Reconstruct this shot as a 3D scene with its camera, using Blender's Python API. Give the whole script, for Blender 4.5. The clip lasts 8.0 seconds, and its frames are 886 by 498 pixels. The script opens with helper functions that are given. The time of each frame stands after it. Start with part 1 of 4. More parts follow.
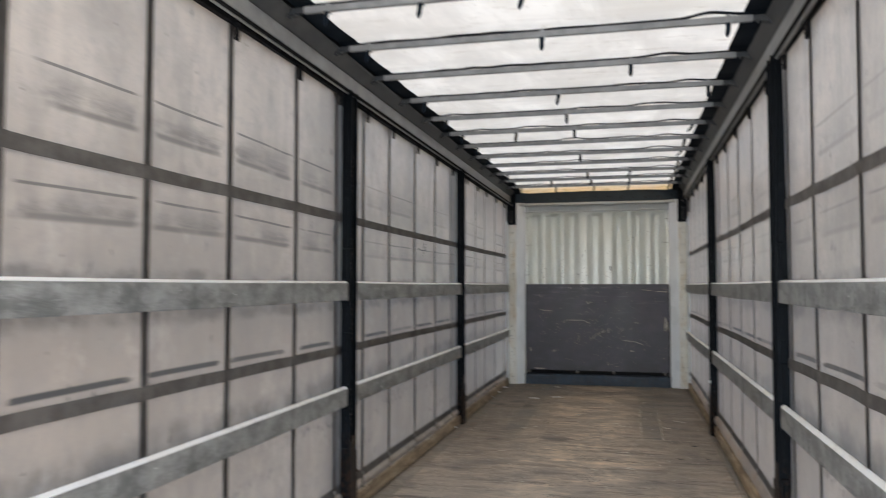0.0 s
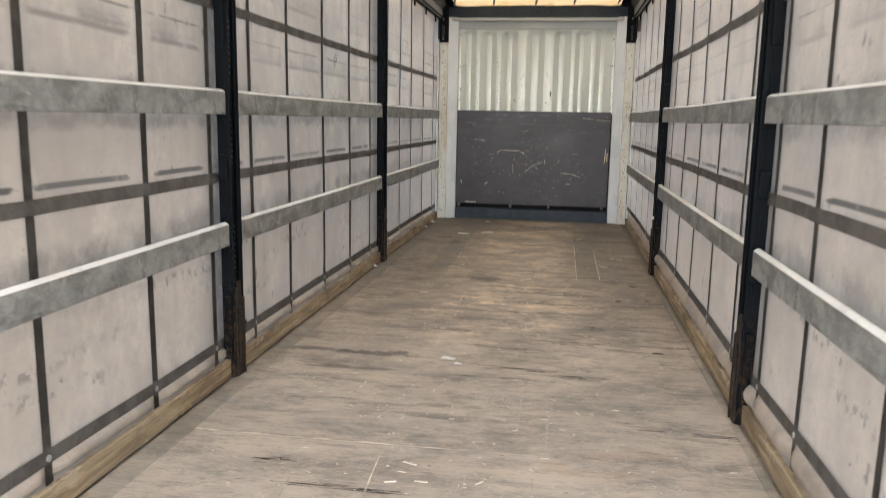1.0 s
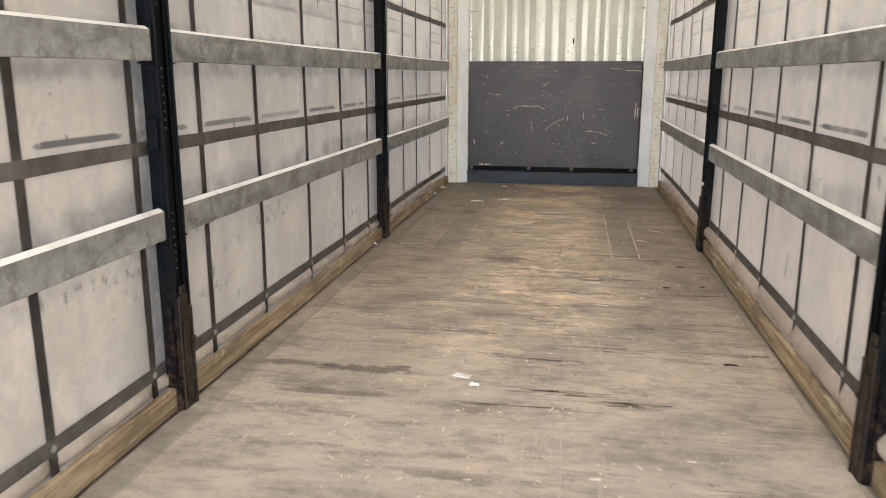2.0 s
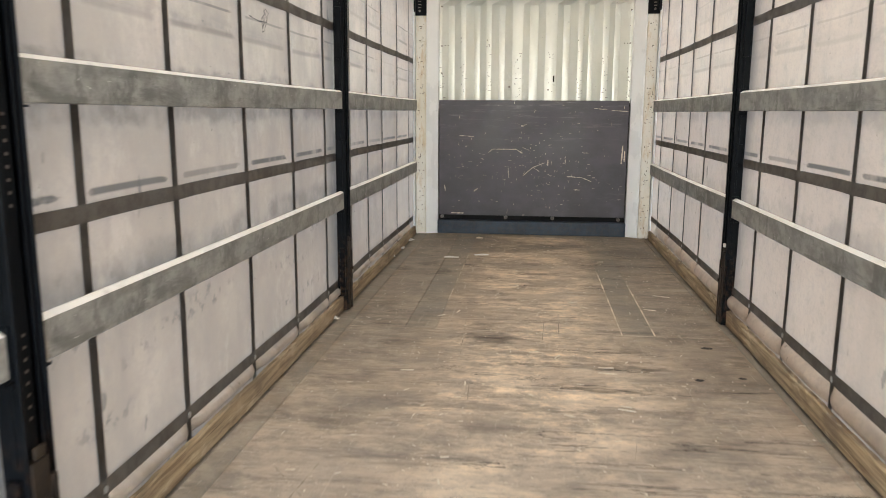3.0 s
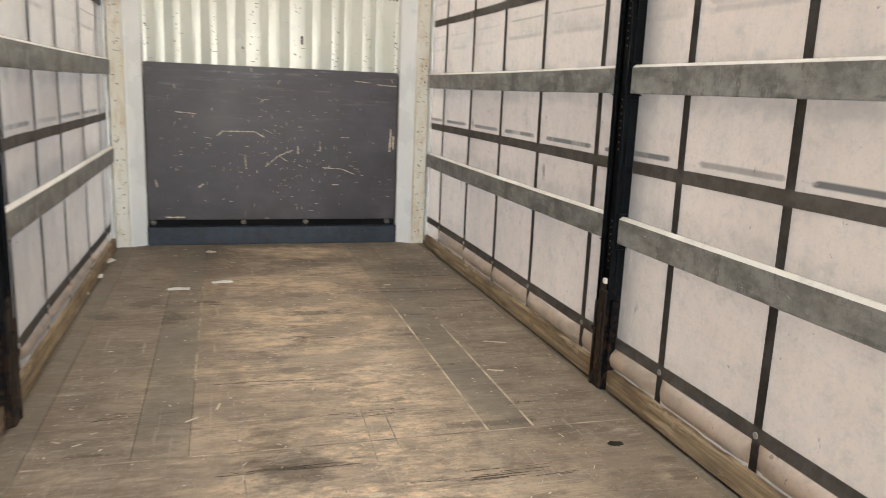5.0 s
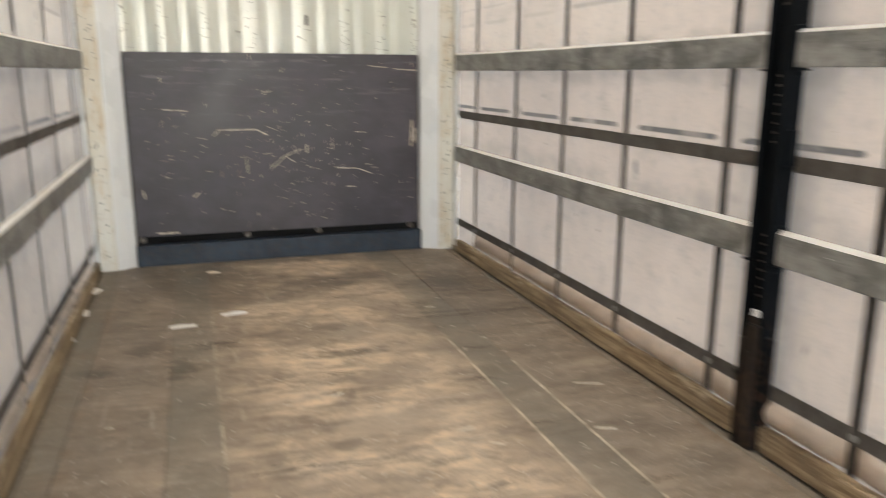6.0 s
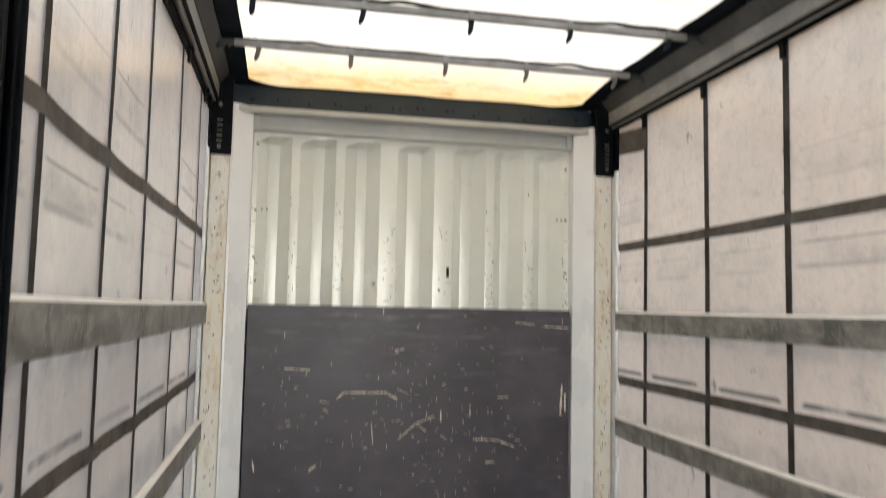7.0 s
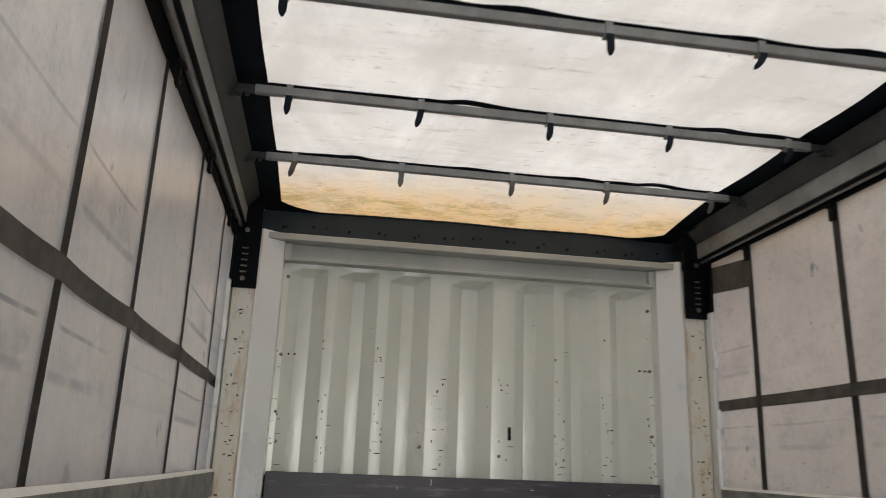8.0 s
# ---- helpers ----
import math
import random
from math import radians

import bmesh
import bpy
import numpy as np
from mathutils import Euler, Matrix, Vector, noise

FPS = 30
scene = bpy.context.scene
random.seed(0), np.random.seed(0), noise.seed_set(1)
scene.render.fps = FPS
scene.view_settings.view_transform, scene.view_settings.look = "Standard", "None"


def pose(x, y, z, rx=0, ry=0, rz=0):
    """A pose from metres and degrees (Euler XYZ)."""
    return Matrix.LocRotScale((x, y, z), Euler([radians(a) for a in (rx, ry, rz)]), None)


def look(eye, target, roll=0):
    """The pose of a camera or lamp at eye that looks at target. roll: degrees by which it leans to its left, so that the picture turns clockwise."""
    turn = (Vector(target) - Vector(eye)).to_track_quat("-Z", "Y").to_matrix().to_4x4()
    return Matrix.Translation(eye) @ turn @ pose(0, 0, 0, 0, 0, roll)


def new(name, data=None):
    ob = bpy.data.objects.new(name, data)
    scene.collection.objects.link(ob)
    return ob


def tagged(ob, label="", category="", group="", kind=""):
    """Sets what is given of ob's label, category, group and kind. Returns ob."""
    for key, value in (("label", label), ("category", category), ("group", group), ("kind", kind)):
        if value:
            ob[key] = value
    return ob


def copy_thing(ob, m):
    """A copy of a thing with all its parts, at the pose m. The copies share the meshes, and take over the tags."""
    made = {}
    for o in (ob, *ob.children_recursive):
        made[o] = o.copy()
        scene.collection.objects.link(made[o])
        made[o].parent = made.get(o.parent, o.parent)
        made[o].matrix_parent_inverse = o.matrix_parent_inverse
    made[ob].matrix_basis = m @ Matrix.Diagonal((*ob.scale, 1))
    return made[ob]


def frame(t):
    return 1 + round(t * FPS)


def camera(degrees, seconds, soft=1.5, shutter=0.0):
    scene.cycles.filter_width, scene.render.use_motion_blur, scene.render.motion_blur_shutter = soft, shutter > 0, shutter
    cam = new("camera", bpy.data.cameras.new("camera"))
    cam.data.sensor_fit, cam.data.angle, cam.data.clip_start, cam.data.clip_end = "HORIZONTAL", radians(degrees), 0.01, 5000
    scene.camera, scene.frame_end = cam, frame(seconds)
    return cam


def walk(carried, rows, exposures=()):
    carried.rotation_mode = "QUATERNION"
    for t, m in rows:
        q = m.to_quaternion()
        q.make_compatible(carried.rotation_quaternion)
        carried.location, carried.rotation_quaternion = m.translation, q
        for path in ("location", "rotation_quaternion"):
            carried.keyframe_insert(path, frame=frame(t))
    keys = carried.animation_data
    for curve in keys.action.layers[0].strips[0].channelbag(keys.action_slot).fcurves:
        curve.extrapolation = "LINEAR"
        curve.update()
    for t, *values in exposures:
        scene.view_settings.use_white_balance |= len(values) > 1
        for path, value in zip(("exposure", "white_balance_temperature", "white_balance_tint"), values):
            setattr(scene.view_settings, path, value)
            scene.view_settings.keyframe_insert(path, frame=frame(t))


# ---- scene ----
cam = camera(60.2, 8.0, soft=0.8, shutter=0.4)
EXPOSURES = [(0, 2.53, 6300, 10), (0.5, 2.86, 6480, 10), (1, 3.12, 6800, 10), (2.5, 3.49, 7030, 10), (4, 3.50, 7010, 10), (6, 3.60, 7080, 10), (6.6, 3.62, 7120, 10), (7.0, 3.34, 6880, 10), (7.5, 2.87, 6500, 10), (8, 2.48, 6700, 10)]
PATH = [
    (0, (0.455, -0.12, 1.397), (-0.017, 1.821, 1.493), 0.0),
    (0.5, (0.438, 0.323, 1.374), (0.166, 2.304, 1.317), 0.3),
    (1, (0.386, 0.77, 1.305), (0.089, 2.719, 0.969), 1.0),
    (1.2, (0.349, 0.953, 1.291), (0.058, 2.894, 0.909), 1.0),
    (2.3, (0.172, 2.016, 1.259), (-0.162, 3.937, 0.813), -0.1),
    (2.5, (0.099, 2.19, 1.26), (-0.193, 4.128, 0.861), 0.1),
    (3, (-0.012, 2.684, 1.292), (-0.234, 4.64, 0.94), 0.3),
    (3.5, (-0.105, 3.21, 1.307), (-0.228, 5.177, 0.968), 0.3),
    (4, (-0.255, 3.668, 1.317), (-0.195, 5.637, 0.973), 0.8),
    (4.5, (-0.369, 4.083, 1.28), (-0.09, 6.03, 0.916), 1.7),
    (4.7, (-0.393, 4.27, 1.29), (0.003, 6.194, 0.916), 2.2),
    (5.8, (-0.56, 5.222, 1.253), (0.185, 7.016, 0.778), 1.6),
    (6, (-0.595, 5.44, 1.285), (0.01, 7.293, 0.839), 0.2),
    (6.2, (-0.625, 5.654, 1.292), (-0.116, 7.549, 0.900), -0.5),
    (6.5, (-0.674, 5.909, 1.296), (-0.259, 7.856, 1.099), -0.3),
    (6.6, (-0.698, 6.018, 1.310), (-0.292, 7.973, 1.189), -0.2),
    (7, (-0.758, 6.281, 1.414), (-0.367, 8.236, 1.571), 1.2),
    (7.5, (-0.748, 6.655, 1.479), (-0.391, 8.569, 1.933), 1.9),
    (8, (-0.76, 7.029, 1.483), (-0.474, 8.933, 2.024), 2.2),
]
walk(cam, [(t, look(eye, target, roll)) for t, eye, target, roll in PATH], EXPOSURES)

# ---- world, sun and exposure ----
SUN_UP, SUN_ROUND = 56.0, 174.0
world = bpy.data.worlds.new("world")
scene.world = world
world.use_nodes = True
wt = world.node_tree
sky = wt.nodes.new("ShaderNodeTexSky")
sky.sky_type, sky.sun_disc = "NISHITA", False
sky.sun_elevation, sky.sun_rotation = radians(SUN_UP), radians(SUN_ROUND)
sky.air_density, sky.dust_density, sky.ozone_density = 1.0, 0.7, 1.0
wt.links.new(sky.outputs[0], wt.nodes["Background"].inputs[0])
wt.nodes["Background"].inputs[1].default_value = 0.15

sun = bpy.data.lights.new("sun", "SUN")
sun.energy, sun.angle, sun.color = 1.5, radians(20), (1.0, 0.91, 0.79)
sun_ob = new("sun", sun)
_a, _e = radians(SUN_ROUND), radians(SUN_UP)
sun_ob.matrix_world = look((math.sin(_a) * math.cos(_e) * 30, math.cos(_a) * math.cos(_e) * 30, math.sin(_e) * 30), (0, 0, 0))

# daylight through the open rear doorway
door_light = bpy.data.lights.new("doorway_daylight", "AREA")
door_light.shape, door_light.size, door_light.size_y = "RECTANGLE", 2.4, 2.6
door_light.energy, door_light.color = 12.0, (0.97, 0.98, 1.0)
new("doorway_daylight", door_light).matrix_world = look((0, -1.08, 1.35), (0, 5, 1.35))


# ---- materials ----
class Nodes:
    """A short hand for node materials."""

    def __init__(self, name):
        self.m = bpy.data.materials.new(name)
        self.m.use_nodes = True
        self.t = self.m.node_tree
        self.p = self.t.nodes["Principled BSDF"]
        self.out = self.t.nodes["Material Output"]
        self.co = self.t.nodes.new("ShaderNodeTexCoord").outputs["Object"]

    def link(self, a, b):
        self.t.links.new(a, b)

    def put(self, socket, v):
        if isinstance(v, bpy.types.NodeSocket):
            self.link(v, socket)
        elif isinstance(v, (int, float)):
            socket.default_value = v if socket.type != "VECTOR" else (v, v, v)
        else:
            socket.default_value = (*v, 1.0) if socket.type == "RGBA" and len(v) == 3 else v

    def scaled(self, s, co=None, loc=(0, 0, 0)):
        n = self.t.nodes.new("ShaderNodeMapping")
        self.link(co or self.co, n.inputs["Vector"])
        n.inputs["Scale"].default_value, n.inputs["Location"].default_value = s, loc
        return n.outputs[0]

    def noise(self, s, detail=4, rough=0.6, scale=1.0, loc=(0, 0, 0), warp=0.0):
        n = self.t.nodes.new("ShaderNodeTexNoise")
        self.link(self.scaled(s, loc=loc), n.inputs["Vector"])
        n.inputs["Scale"].default_value, n.inputs["Detail"].default_value = scale, detail
        n.inputs["Roughness"].default_value, n.inputs["Distortion"].default_value = rough, warp
        return n.outputs["Fac"]

    def ramp(self, v, a, b, to0=0.0, to1=1.0):
        n = self.t.nodes.new("ShaderNodeMapRange")
        n.interpolation_type = "SMOOTHSTEP"
        for k, x in zip(("Value", "From Min", "From Max", "To Min", "To Max"), (v, a, b, to0, to1)):
            self.put(n.inputs[k], x)
        return n.outputs[0]

    def math(self, op, a, b=0.0):
        n = self.t.nodes.new("ShaderNodeMath")
        n.operation = op
        self.put(n.inputs[0], a), self.put(n.inputs[1], b)
        return n.outputs[0]

    def mul(self, *v):
        r = v[0]
        for x in v[1:]:
            r = self.math("MULTIPLY", r, x)
        return r

    def mix(self, f, a, b):
        n = self.t.nodes.new("ShaderNodeMix")
        n.data_type = "RGBA"
        self.put(n.inputs["Factor"], f), self.put(n.inputs["A"], a), self.put(n.inputs["B"], b)
        return [o for o in n.outputs if o.type == "RGBA"][0]

    def gain(self, f, col, by):
        n = self.t.nodes.new("ShaderNodeMix")
        n.data_type, n.blend_type = "RGBA", "MULTIPLY"
        self.put(n.inputs["Factor"], f), self.put(n.inputs["A"], col), self.put(n.inputs["B"], by)
        return [o for o in n.outputs if o.type == "RGBA"][0]

    def xyz(self, k):
        n = self.t.nodes.new("ShaderNodeSeparateXYZ")
        self.link(self.co, n.inputs[0])
        return n.outputs[k]

    def random(self):
        return self.t.nodes.new("ShaderNodeObjectInfo").outputs["Random"]

    def bump(self, h, strength=0.3, dist=0.01):
        n = self.t.nodes.new("ShaderNodeBump")
        n.inputs["Strength"].default_value, n.inputs["Distance"].default_value = strength, dist
        self.link(h, n.inputs["Height"])
        self.link(n.outputs[0], self.p.inputs["Normal"])
        return n.outputs[0]

    def set(self, colour, rough=0.5, metal=0.0, spec=0.5):
        self.put(self.p.inputs["Base Color"], colour), self.put(self.p.inputs["Roughness"], rough)
        self.put(self.p.inputs["Metallic"], metal), self.put(self.p.inputs["Specular IOR Level"], spec)
        return self.m

    def translucent(self, colour, share):
        n, mx = self.t.nodes.new("ShaderNodeBsdfTranslucent"), self.t.nodes.new("ShaderNodeMixShader")
        self.put(n.inputs["Color"], colour), self.put(mx.inputs[0], share)
        self.link(self.p.outputs[0], mx.inputs[1]), self.link(n.outputs[0], mx.inputs[2])
        self.link(mx.outputs[0], self.out.inputs["Surface"])
        return self.m


def make_curtain():
    n = Nodes("curtain_pvc")
    z = n.xyz("Z")

    def mask(name):
        a = n.t.nodes.new("ShaderNodeAttribute")
        a.attribute_name = name
        return a.outputs["Fac"]

    free = n.ramp(n.math("ADD", mask("free"), n.ramp(n.noise((1, 5, 9), 4, 0.6, 1.0, loc=(2, 2, 9)), 0.2, 0.8, -0.55, 0.35)), 0.15, 0.75)
    cloud = n.noise((0.9, 0.9, 0.7), 5, 0.65, 1.6)
    fine = n.noise((8, 8, 8), 6, 0.7, 3.0)
    patchy = n.noise((1, 3.2, 2.2), 6, 0.62, 1.6, loc=(1, 4, 2))
    # paler and warmer towards the front, sooner on the right, with less dirt
    fore = n.ramp(n.math("ADD", n.xyz("Y"), n.mul(n.xyz("X"), 1.4)), 4.2, 9.2)
    used = n.ramp(fore, 0.0, 1.0, 1.0, 0.35)
    base = n.mix(n.ramp(cloud, 0.35, 0.68), (0.43, 0.375, 0.320), (0.675, 0.583, 0.492))
    base = n.mix(n.mul(fore, 0.6), base, (0.755, 0.60, 0.48))
    base = n.mix(n.mul(n.ramp(fine, 0.45, 0.75), 0.42), base, (0.37, 0.345, 0.33))
    col = n.mix(n.mul(n.ramp(patchy, 0.46, 0.74), used, 0.50), base, (0.335, 0.297, 0.265))
    # dust and drips wiped down the cloth
    drip = n.noise((1, 7, 0.9), 4, 0.55, 1.3, loc=(6, 3, 3))
    col = n.mix(n.mul(n.ramp(drip, 0.46, 0.76), used, 0.45), col, (0.31, 0.275, 0.245))
    wipe = n.noise((1, 1.6, 9), 6, 0.75, 1.0, loc=(1, 8, 4), warp=0.3)
    col = n.mix(n.mul(n.ramp(wipe, 0.50, 0.74), 0.20), col, (0.68, 0.635, 0.58))
    # soiling, and the dimmer light low on the cloth, both as colour
    col = n.mix(n.mul(mask("soil_shade"), n.ramp(n.noise((1, 1.2, 1.4), 6, 0.65, 1.3, loc=(4, 6, 2)), 0.28, 0.62, 0.45, 1.0), 0.66), col, (0.36, 0.285, 0.228))
    # grime behind the slats, ragged at its upper edge; third band: slat's painted shadow
    for z0, h in ((0.775, 0.11), (1.405, 0.05), (1.275, 0.06)):
        rag = n.ramp(n.noise((1, 2.4, 3), 6, 0.7, 1.0, loc=(2, z0, 0)), 0.3, 0.7, -0.03, 0.025)
        d = n.math("ADD", z, rag)
        col = n.mix(n.mul(n.ramp(d, z0 + h, z0 + 0.3 * h, 0.0, 1.0), n.ramp(d, z0 - 0.05, z0, 0.0, 1.0), n.ramp(patchy, 0.34, 0.58), used, 0.72), col, (0.145, 0.126, 0.110))
    # rows of small scuffs where pallets have knocked
    for z0, ph in ((0.52, 0.0), (0.345, 5.0), (0.64, 9.0)):
        row = n.ramp(n.math("ABSOLUTE", n.math("SUBTRACT", n.math("ADD", z, n.ramp(n.noise((1, 0.8, 0.1), 2, 0.5, 1.0, loc=(0, ph, 0)), 0.3, 0.7, -0.05, 0.05)), z0)), 0.010, 0.040, 1.0, 0.0)
        knock = n.noise((1, 24, 17), 4, 0.65, 1.0, loc=(0, ph, 1))
        col = n.mix(n.mul(row, n.ramp(knock, 0.52, 0.60), n.ramp(n.noise((1, 1.4, 0.1), 2, 0.5, 1.0, loc=(0, ph, 7)), 0.45, 0.58), n.ramp(fore, 0.30, 0.05), 0.75), col, (0.12, 0.115, 0.11))
    dirt = n.noise((1, 1.3, 1.6), 4, 0.6, 1.3, loc=(3, 7, 1))
    specks = n.noise((1, 15, 8), 3, 0.5, 1.0, loc=(0, 2, 5))
    col = n.mix(n.mul(n.ramp(specks, 0.67, 0.73), n.ramp(dirt, 0.47, 0.60), 0.8), col, (0.11, 0.105, 0.10))
    nick = n.noise((1, 22, 30), 2, 0.5, 1.0, loc=(4, 0, 0))
    col = n.mix(n.mul(n.ramp(nick, 0.74, 0.78), 0.7), col, (0.10, 0.095, 0.09))
    # grease smudges and a darker band of cloth on both sides of the posts
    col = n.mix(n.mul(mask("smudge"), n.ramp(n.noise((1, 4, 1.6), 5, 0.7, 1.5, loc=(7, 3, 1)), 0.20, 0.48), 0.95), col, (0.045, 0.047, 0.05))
    # damp grime above the hem
    col = n.mix(n.mul(n.ramp(z, 0.30, 0.05), n.ramp(patchy, 0.40, 0.62), 0.55), col, (0.27, 0.24, 0.20))
    # the weave and its ground-in dust
    weave = n.noise((1, 60, 90), 3, 0.6, 1.0, loc=(2, 2, 2))
    col = n.mix(n.mul(n.ramp(weave, 0.50, 0.70), 0.16), col, (0.30, 0.27, 0.25))
    ground = n.noise((1, 9, 12), 6, 0.72, 1.0, loc=(5, 1, 8))
    col = n.mix(n.mul(n.ramp(ground, 0.50, 0.68), 0.36), col, (0.32, 0.28, 0.25))
    mottle = n.noise((1, 5.0, 3.6), 7, 0.72, 1.0, loc=(8, 2, 4))
    col = n.mix(n.mul(n.ramp(mottle, 0.48, 0.66), used, 0.34), col, (0.33, 0.285, 0.25))
    col = n.mix(n.mul(n.ramp(mottle, 0.46, 0.32), used, 0.25), col, (0.72, 0.63, 0.545))
    # loads have rubbed the cloth at three heights, panel by panel
    wob = n.ramp(n.noise((1, 0.55, 0.1), 2, 0.5, 1.0), 0.2, 0.8, -0.014, 0.014)
    smut = n.noise((1, 3.0, 6.0), 7, 0.68, 1.0, loc=(3, 1, 6))
    hatch = n.noise((1, 3.5, 40), 5, 0.66, 1.0, loc=(7, 2, 3))
    matt = 0.0
    for zc, h, name, amount, ph in ((1.657, 0.056, "rub_a", 0.80, 0.0), (2.02, 0.072, "rub_b", 0.80, 4.0), (1.063, 0.015, "rub_c", 1.0, 9.0)):
        slim = h < 0.04
        zz = n.math("ADD", z, n.mul(wob, 0.3) if slim else wob)
        d = n.math("ADD", n.math("ABSOLUTE", n.math("SUBTRACT", zz, zc)), n.ramp(free, 0.0, 1.0, h, 0.0))
        inside = n.ramp(d, h, h * 0.45, 0.0, 1.0)
        broken = n.ramp(n.noise((1, 2.6, 1.2), 4, 0.6, 1.0, loc=(0, ph, ph)), 0.30, 0.46, 0.25 if slim else 0.0, 1.0)
        if slim:
            streak = n.mul(inside, broken, free, mask(name), amount)
            col = n.mix(streak, col, (0.045, 0.039, 0.034))
            matt = n.math("MAXIMUM", matt, streak)
            continue
        # soft soot, thickest along the lower edge, under one crisp line
        low = n.ramp(n.math("SUBTRACT", zz, zc), 0.6 * h, -0.6 * h, 0.35, 1.0)
        body = n.mul(n.ramp(smut, 0.38, 0.60), n.ramp(hatch, 0.32, 0.56, 0.55, 1.0), low)
        soot = n.mul(inside, body, free, mask(name), amount)
        col = n.mix(soot, col, (0.125, 0.112, 0.102))
        matt = n.math("MAXIMUM", matt, soot)
        if h > 0.05:
            for edge, wide, dark in ((0.88 * h, 0.007, 0.85), (-0.86 * h, 0.018, 0.70)):
                line = n.ramp(n.math("ABSOLUTE", n.math("SUBTRACT", zz, zc + edge)), 0.003, wide, 1.0, 0.0)
                col = n.mix(n.mul(line, broken, free, mask(name), dark), col, (0.105, 0.094, 0.085))
    n.bump(n.math("ADD", n.noise((0.9, 0.9, 0.7), 1, 0.4, 1.6), n.mul(fine, 0.05)), 0.2, 0.02)
    col = n.gain(1.0, col, (0.955, 0.94, 0.92))
    n.set(col, n.ramp(cloud, 0.3, 0.7, 0.30, 0.42), 0, 0.5)
    # the dirt is matt
    n.put(n.p.inputs["Coat Weight"], n.ramp(matt, 0.0, 0.9, 0.9, 0.08))
    n.put(n.p.inputs["Coat IOR"], 1.75)
    n.put(n.p.inputs["Coat Roughness"], 0.27)
    return n.translucent(n.mix(0.30, col, (0.80, 0.675, 0.55)), 0.115)


def make_roof_sheet():
    n = Nodes("roof_sheet_pvc")
    y = n.xyz("Y")
    cloud = n.noise((1.2, 0.5, 1), 5, 0.65, 2.0, warp=0.4)
    fold = n.noise((0.8, 5, 1), 4, 0.6, 1.2)
    marks = n.noise((3, 12, 1), 5, 0.7, 1.5, loc=(2, 1, 0))
    col = n.mix(n.ramp(cloud, 0.35, 0.7), (0.64, 0.60, 0.54), (0.84, 0.80, 0.735))
    col = n.mix(n.mul(n.ramp(fold, 0.47, 0.66), 0.40), col, (0.58, 0.54, 0.48))
    col = n.mix(n.mul(n.ramp(n.noise((6, 1.2, 1), 5, 0.7, 1.0, loc=(1, 6, 0)), 0.55, 0.70), 0.35), col, (0.62, 0.585, 0.53))
    col = n.mix(n.mul(n.ramp(marks, 0.57, 0.71), 0.5), col, (0.42, 0.345, 0.25))
    # water-stained front strip with some algae
    front = n.ramp(n.math("ADD", y, n.ramp(cloud, 0.2, 0.8, -0.15, 0.15)), 10.20, 10.95)
    col = n.mix(n.mul(front, n.ramp(cloud, 0.25, 0.65, 0.50, 0.9)), col, (0.80, 0.53, 0.23))
    blotchy = n.noise((5, 9, 1), 8, 0.8, 1.2, loc=(5, 0, 0))
    col = n.mix(n.mul(n.ramp(y, 10.30, 10.75), n.ramp(blotchy, 0.50, 0.64), 0.6), col, (0.50, 0.28, 0.09))
    algae = n.mul(n.ramp(n.math("ADD", y, n.ramp(cloud, 0.3, 0.7, -0.06, 0.06)), 10.58, 10.76), n.ramp(n.noise((3.5, 7, 1), 9, 0.8, 1.0, loc=(1, 7, 0)), 0.50, 0.60))
    col = n.mix(n.mul(algae, 0.5), col, (0.36, 0.26, 0.06))
    crumb = n.noise((16, 26, 1), 5, 0.7, 1.0, loc=(9, 4, 0))
    col = n.mix(n.mul(n.ramp(crumb, 0.62, 0.68), n.ramp(cloud, 0.40, 0.58), 0.55), col, (0.30, 0.25, 0.17))
    n.bump(n.math("ADD", fold, n.mul(marks, 0.3)), 0.3, 0.02)
    n.set(col, 0.5, 0, 0.3)
    return n.translucent(n.gain(1.0, col, (1.0, 0.945, 0.83)), 0.225)


# x, y, half lengths and depth of the stains on the floor (below nought: bared pale wood)
STAINS = (
    (-0.96, 4.82, 0.17, 0.035, 0.9), (-0.60, 4.81, 0.23, 0.055, 1.0), (-0.68, 4.54, 0.22, 0.028, 0.7), (-0.07, 3.95, 0.19, 0.045, 0.55),
    (-0.86, 5.69, 0.30, 0.045, 0.5), (-0.18, 5.92, 0.34, 0.05, 0.5), (0.44, 5.93, 0.32, 0.05, 0.5), (0.32, 6.53, 0.40, 0.05, 0.6),
    (-0.20, 6.96, 0.17, 0.12, 0.7), (0.57, 7.20, 0.28, 0.035, 0.7), (-0.73, 6.83, 0.12, 0.08, 0.5), (-0.26, 7.22, 0.08, 0.12, 0.6),
    (-1.07, 8.90, 0.10, 0.07, 0.75), (-0.70, 8.84, 0.07, 0.15, 0.85), (-0.86, 9.15, 0.10, 0.10, 0.6), (0.04, 8.82, 0.17, 0.05, 0.8),
    (-0.30, 9.50, 0.13, 0.04, 0.6), (1.11, 6.66, 0.05, 0.05, 0.6), (1.12, 6.78, 0.05, 0.03, 0.5), (0.90, 9.9, 0.25, 0.22, 0.5),
    (0.32, 3.46, 0.38, 0.028, -0.8), (0.48, 6.84, 0.035, 0.12, -0.6), (0.22, 6.02, 0.36, 0.018, -0.5), (0.14, 6.60, 0.18, 0.014, -0.6),
    (0.10, 8.05, 0.35, 0.12, -0.35), (-0.15, 7.75, 0.25, 0.10, -0.3), (0.20, 9.1, 0.22, 0.12, -0.35),
)


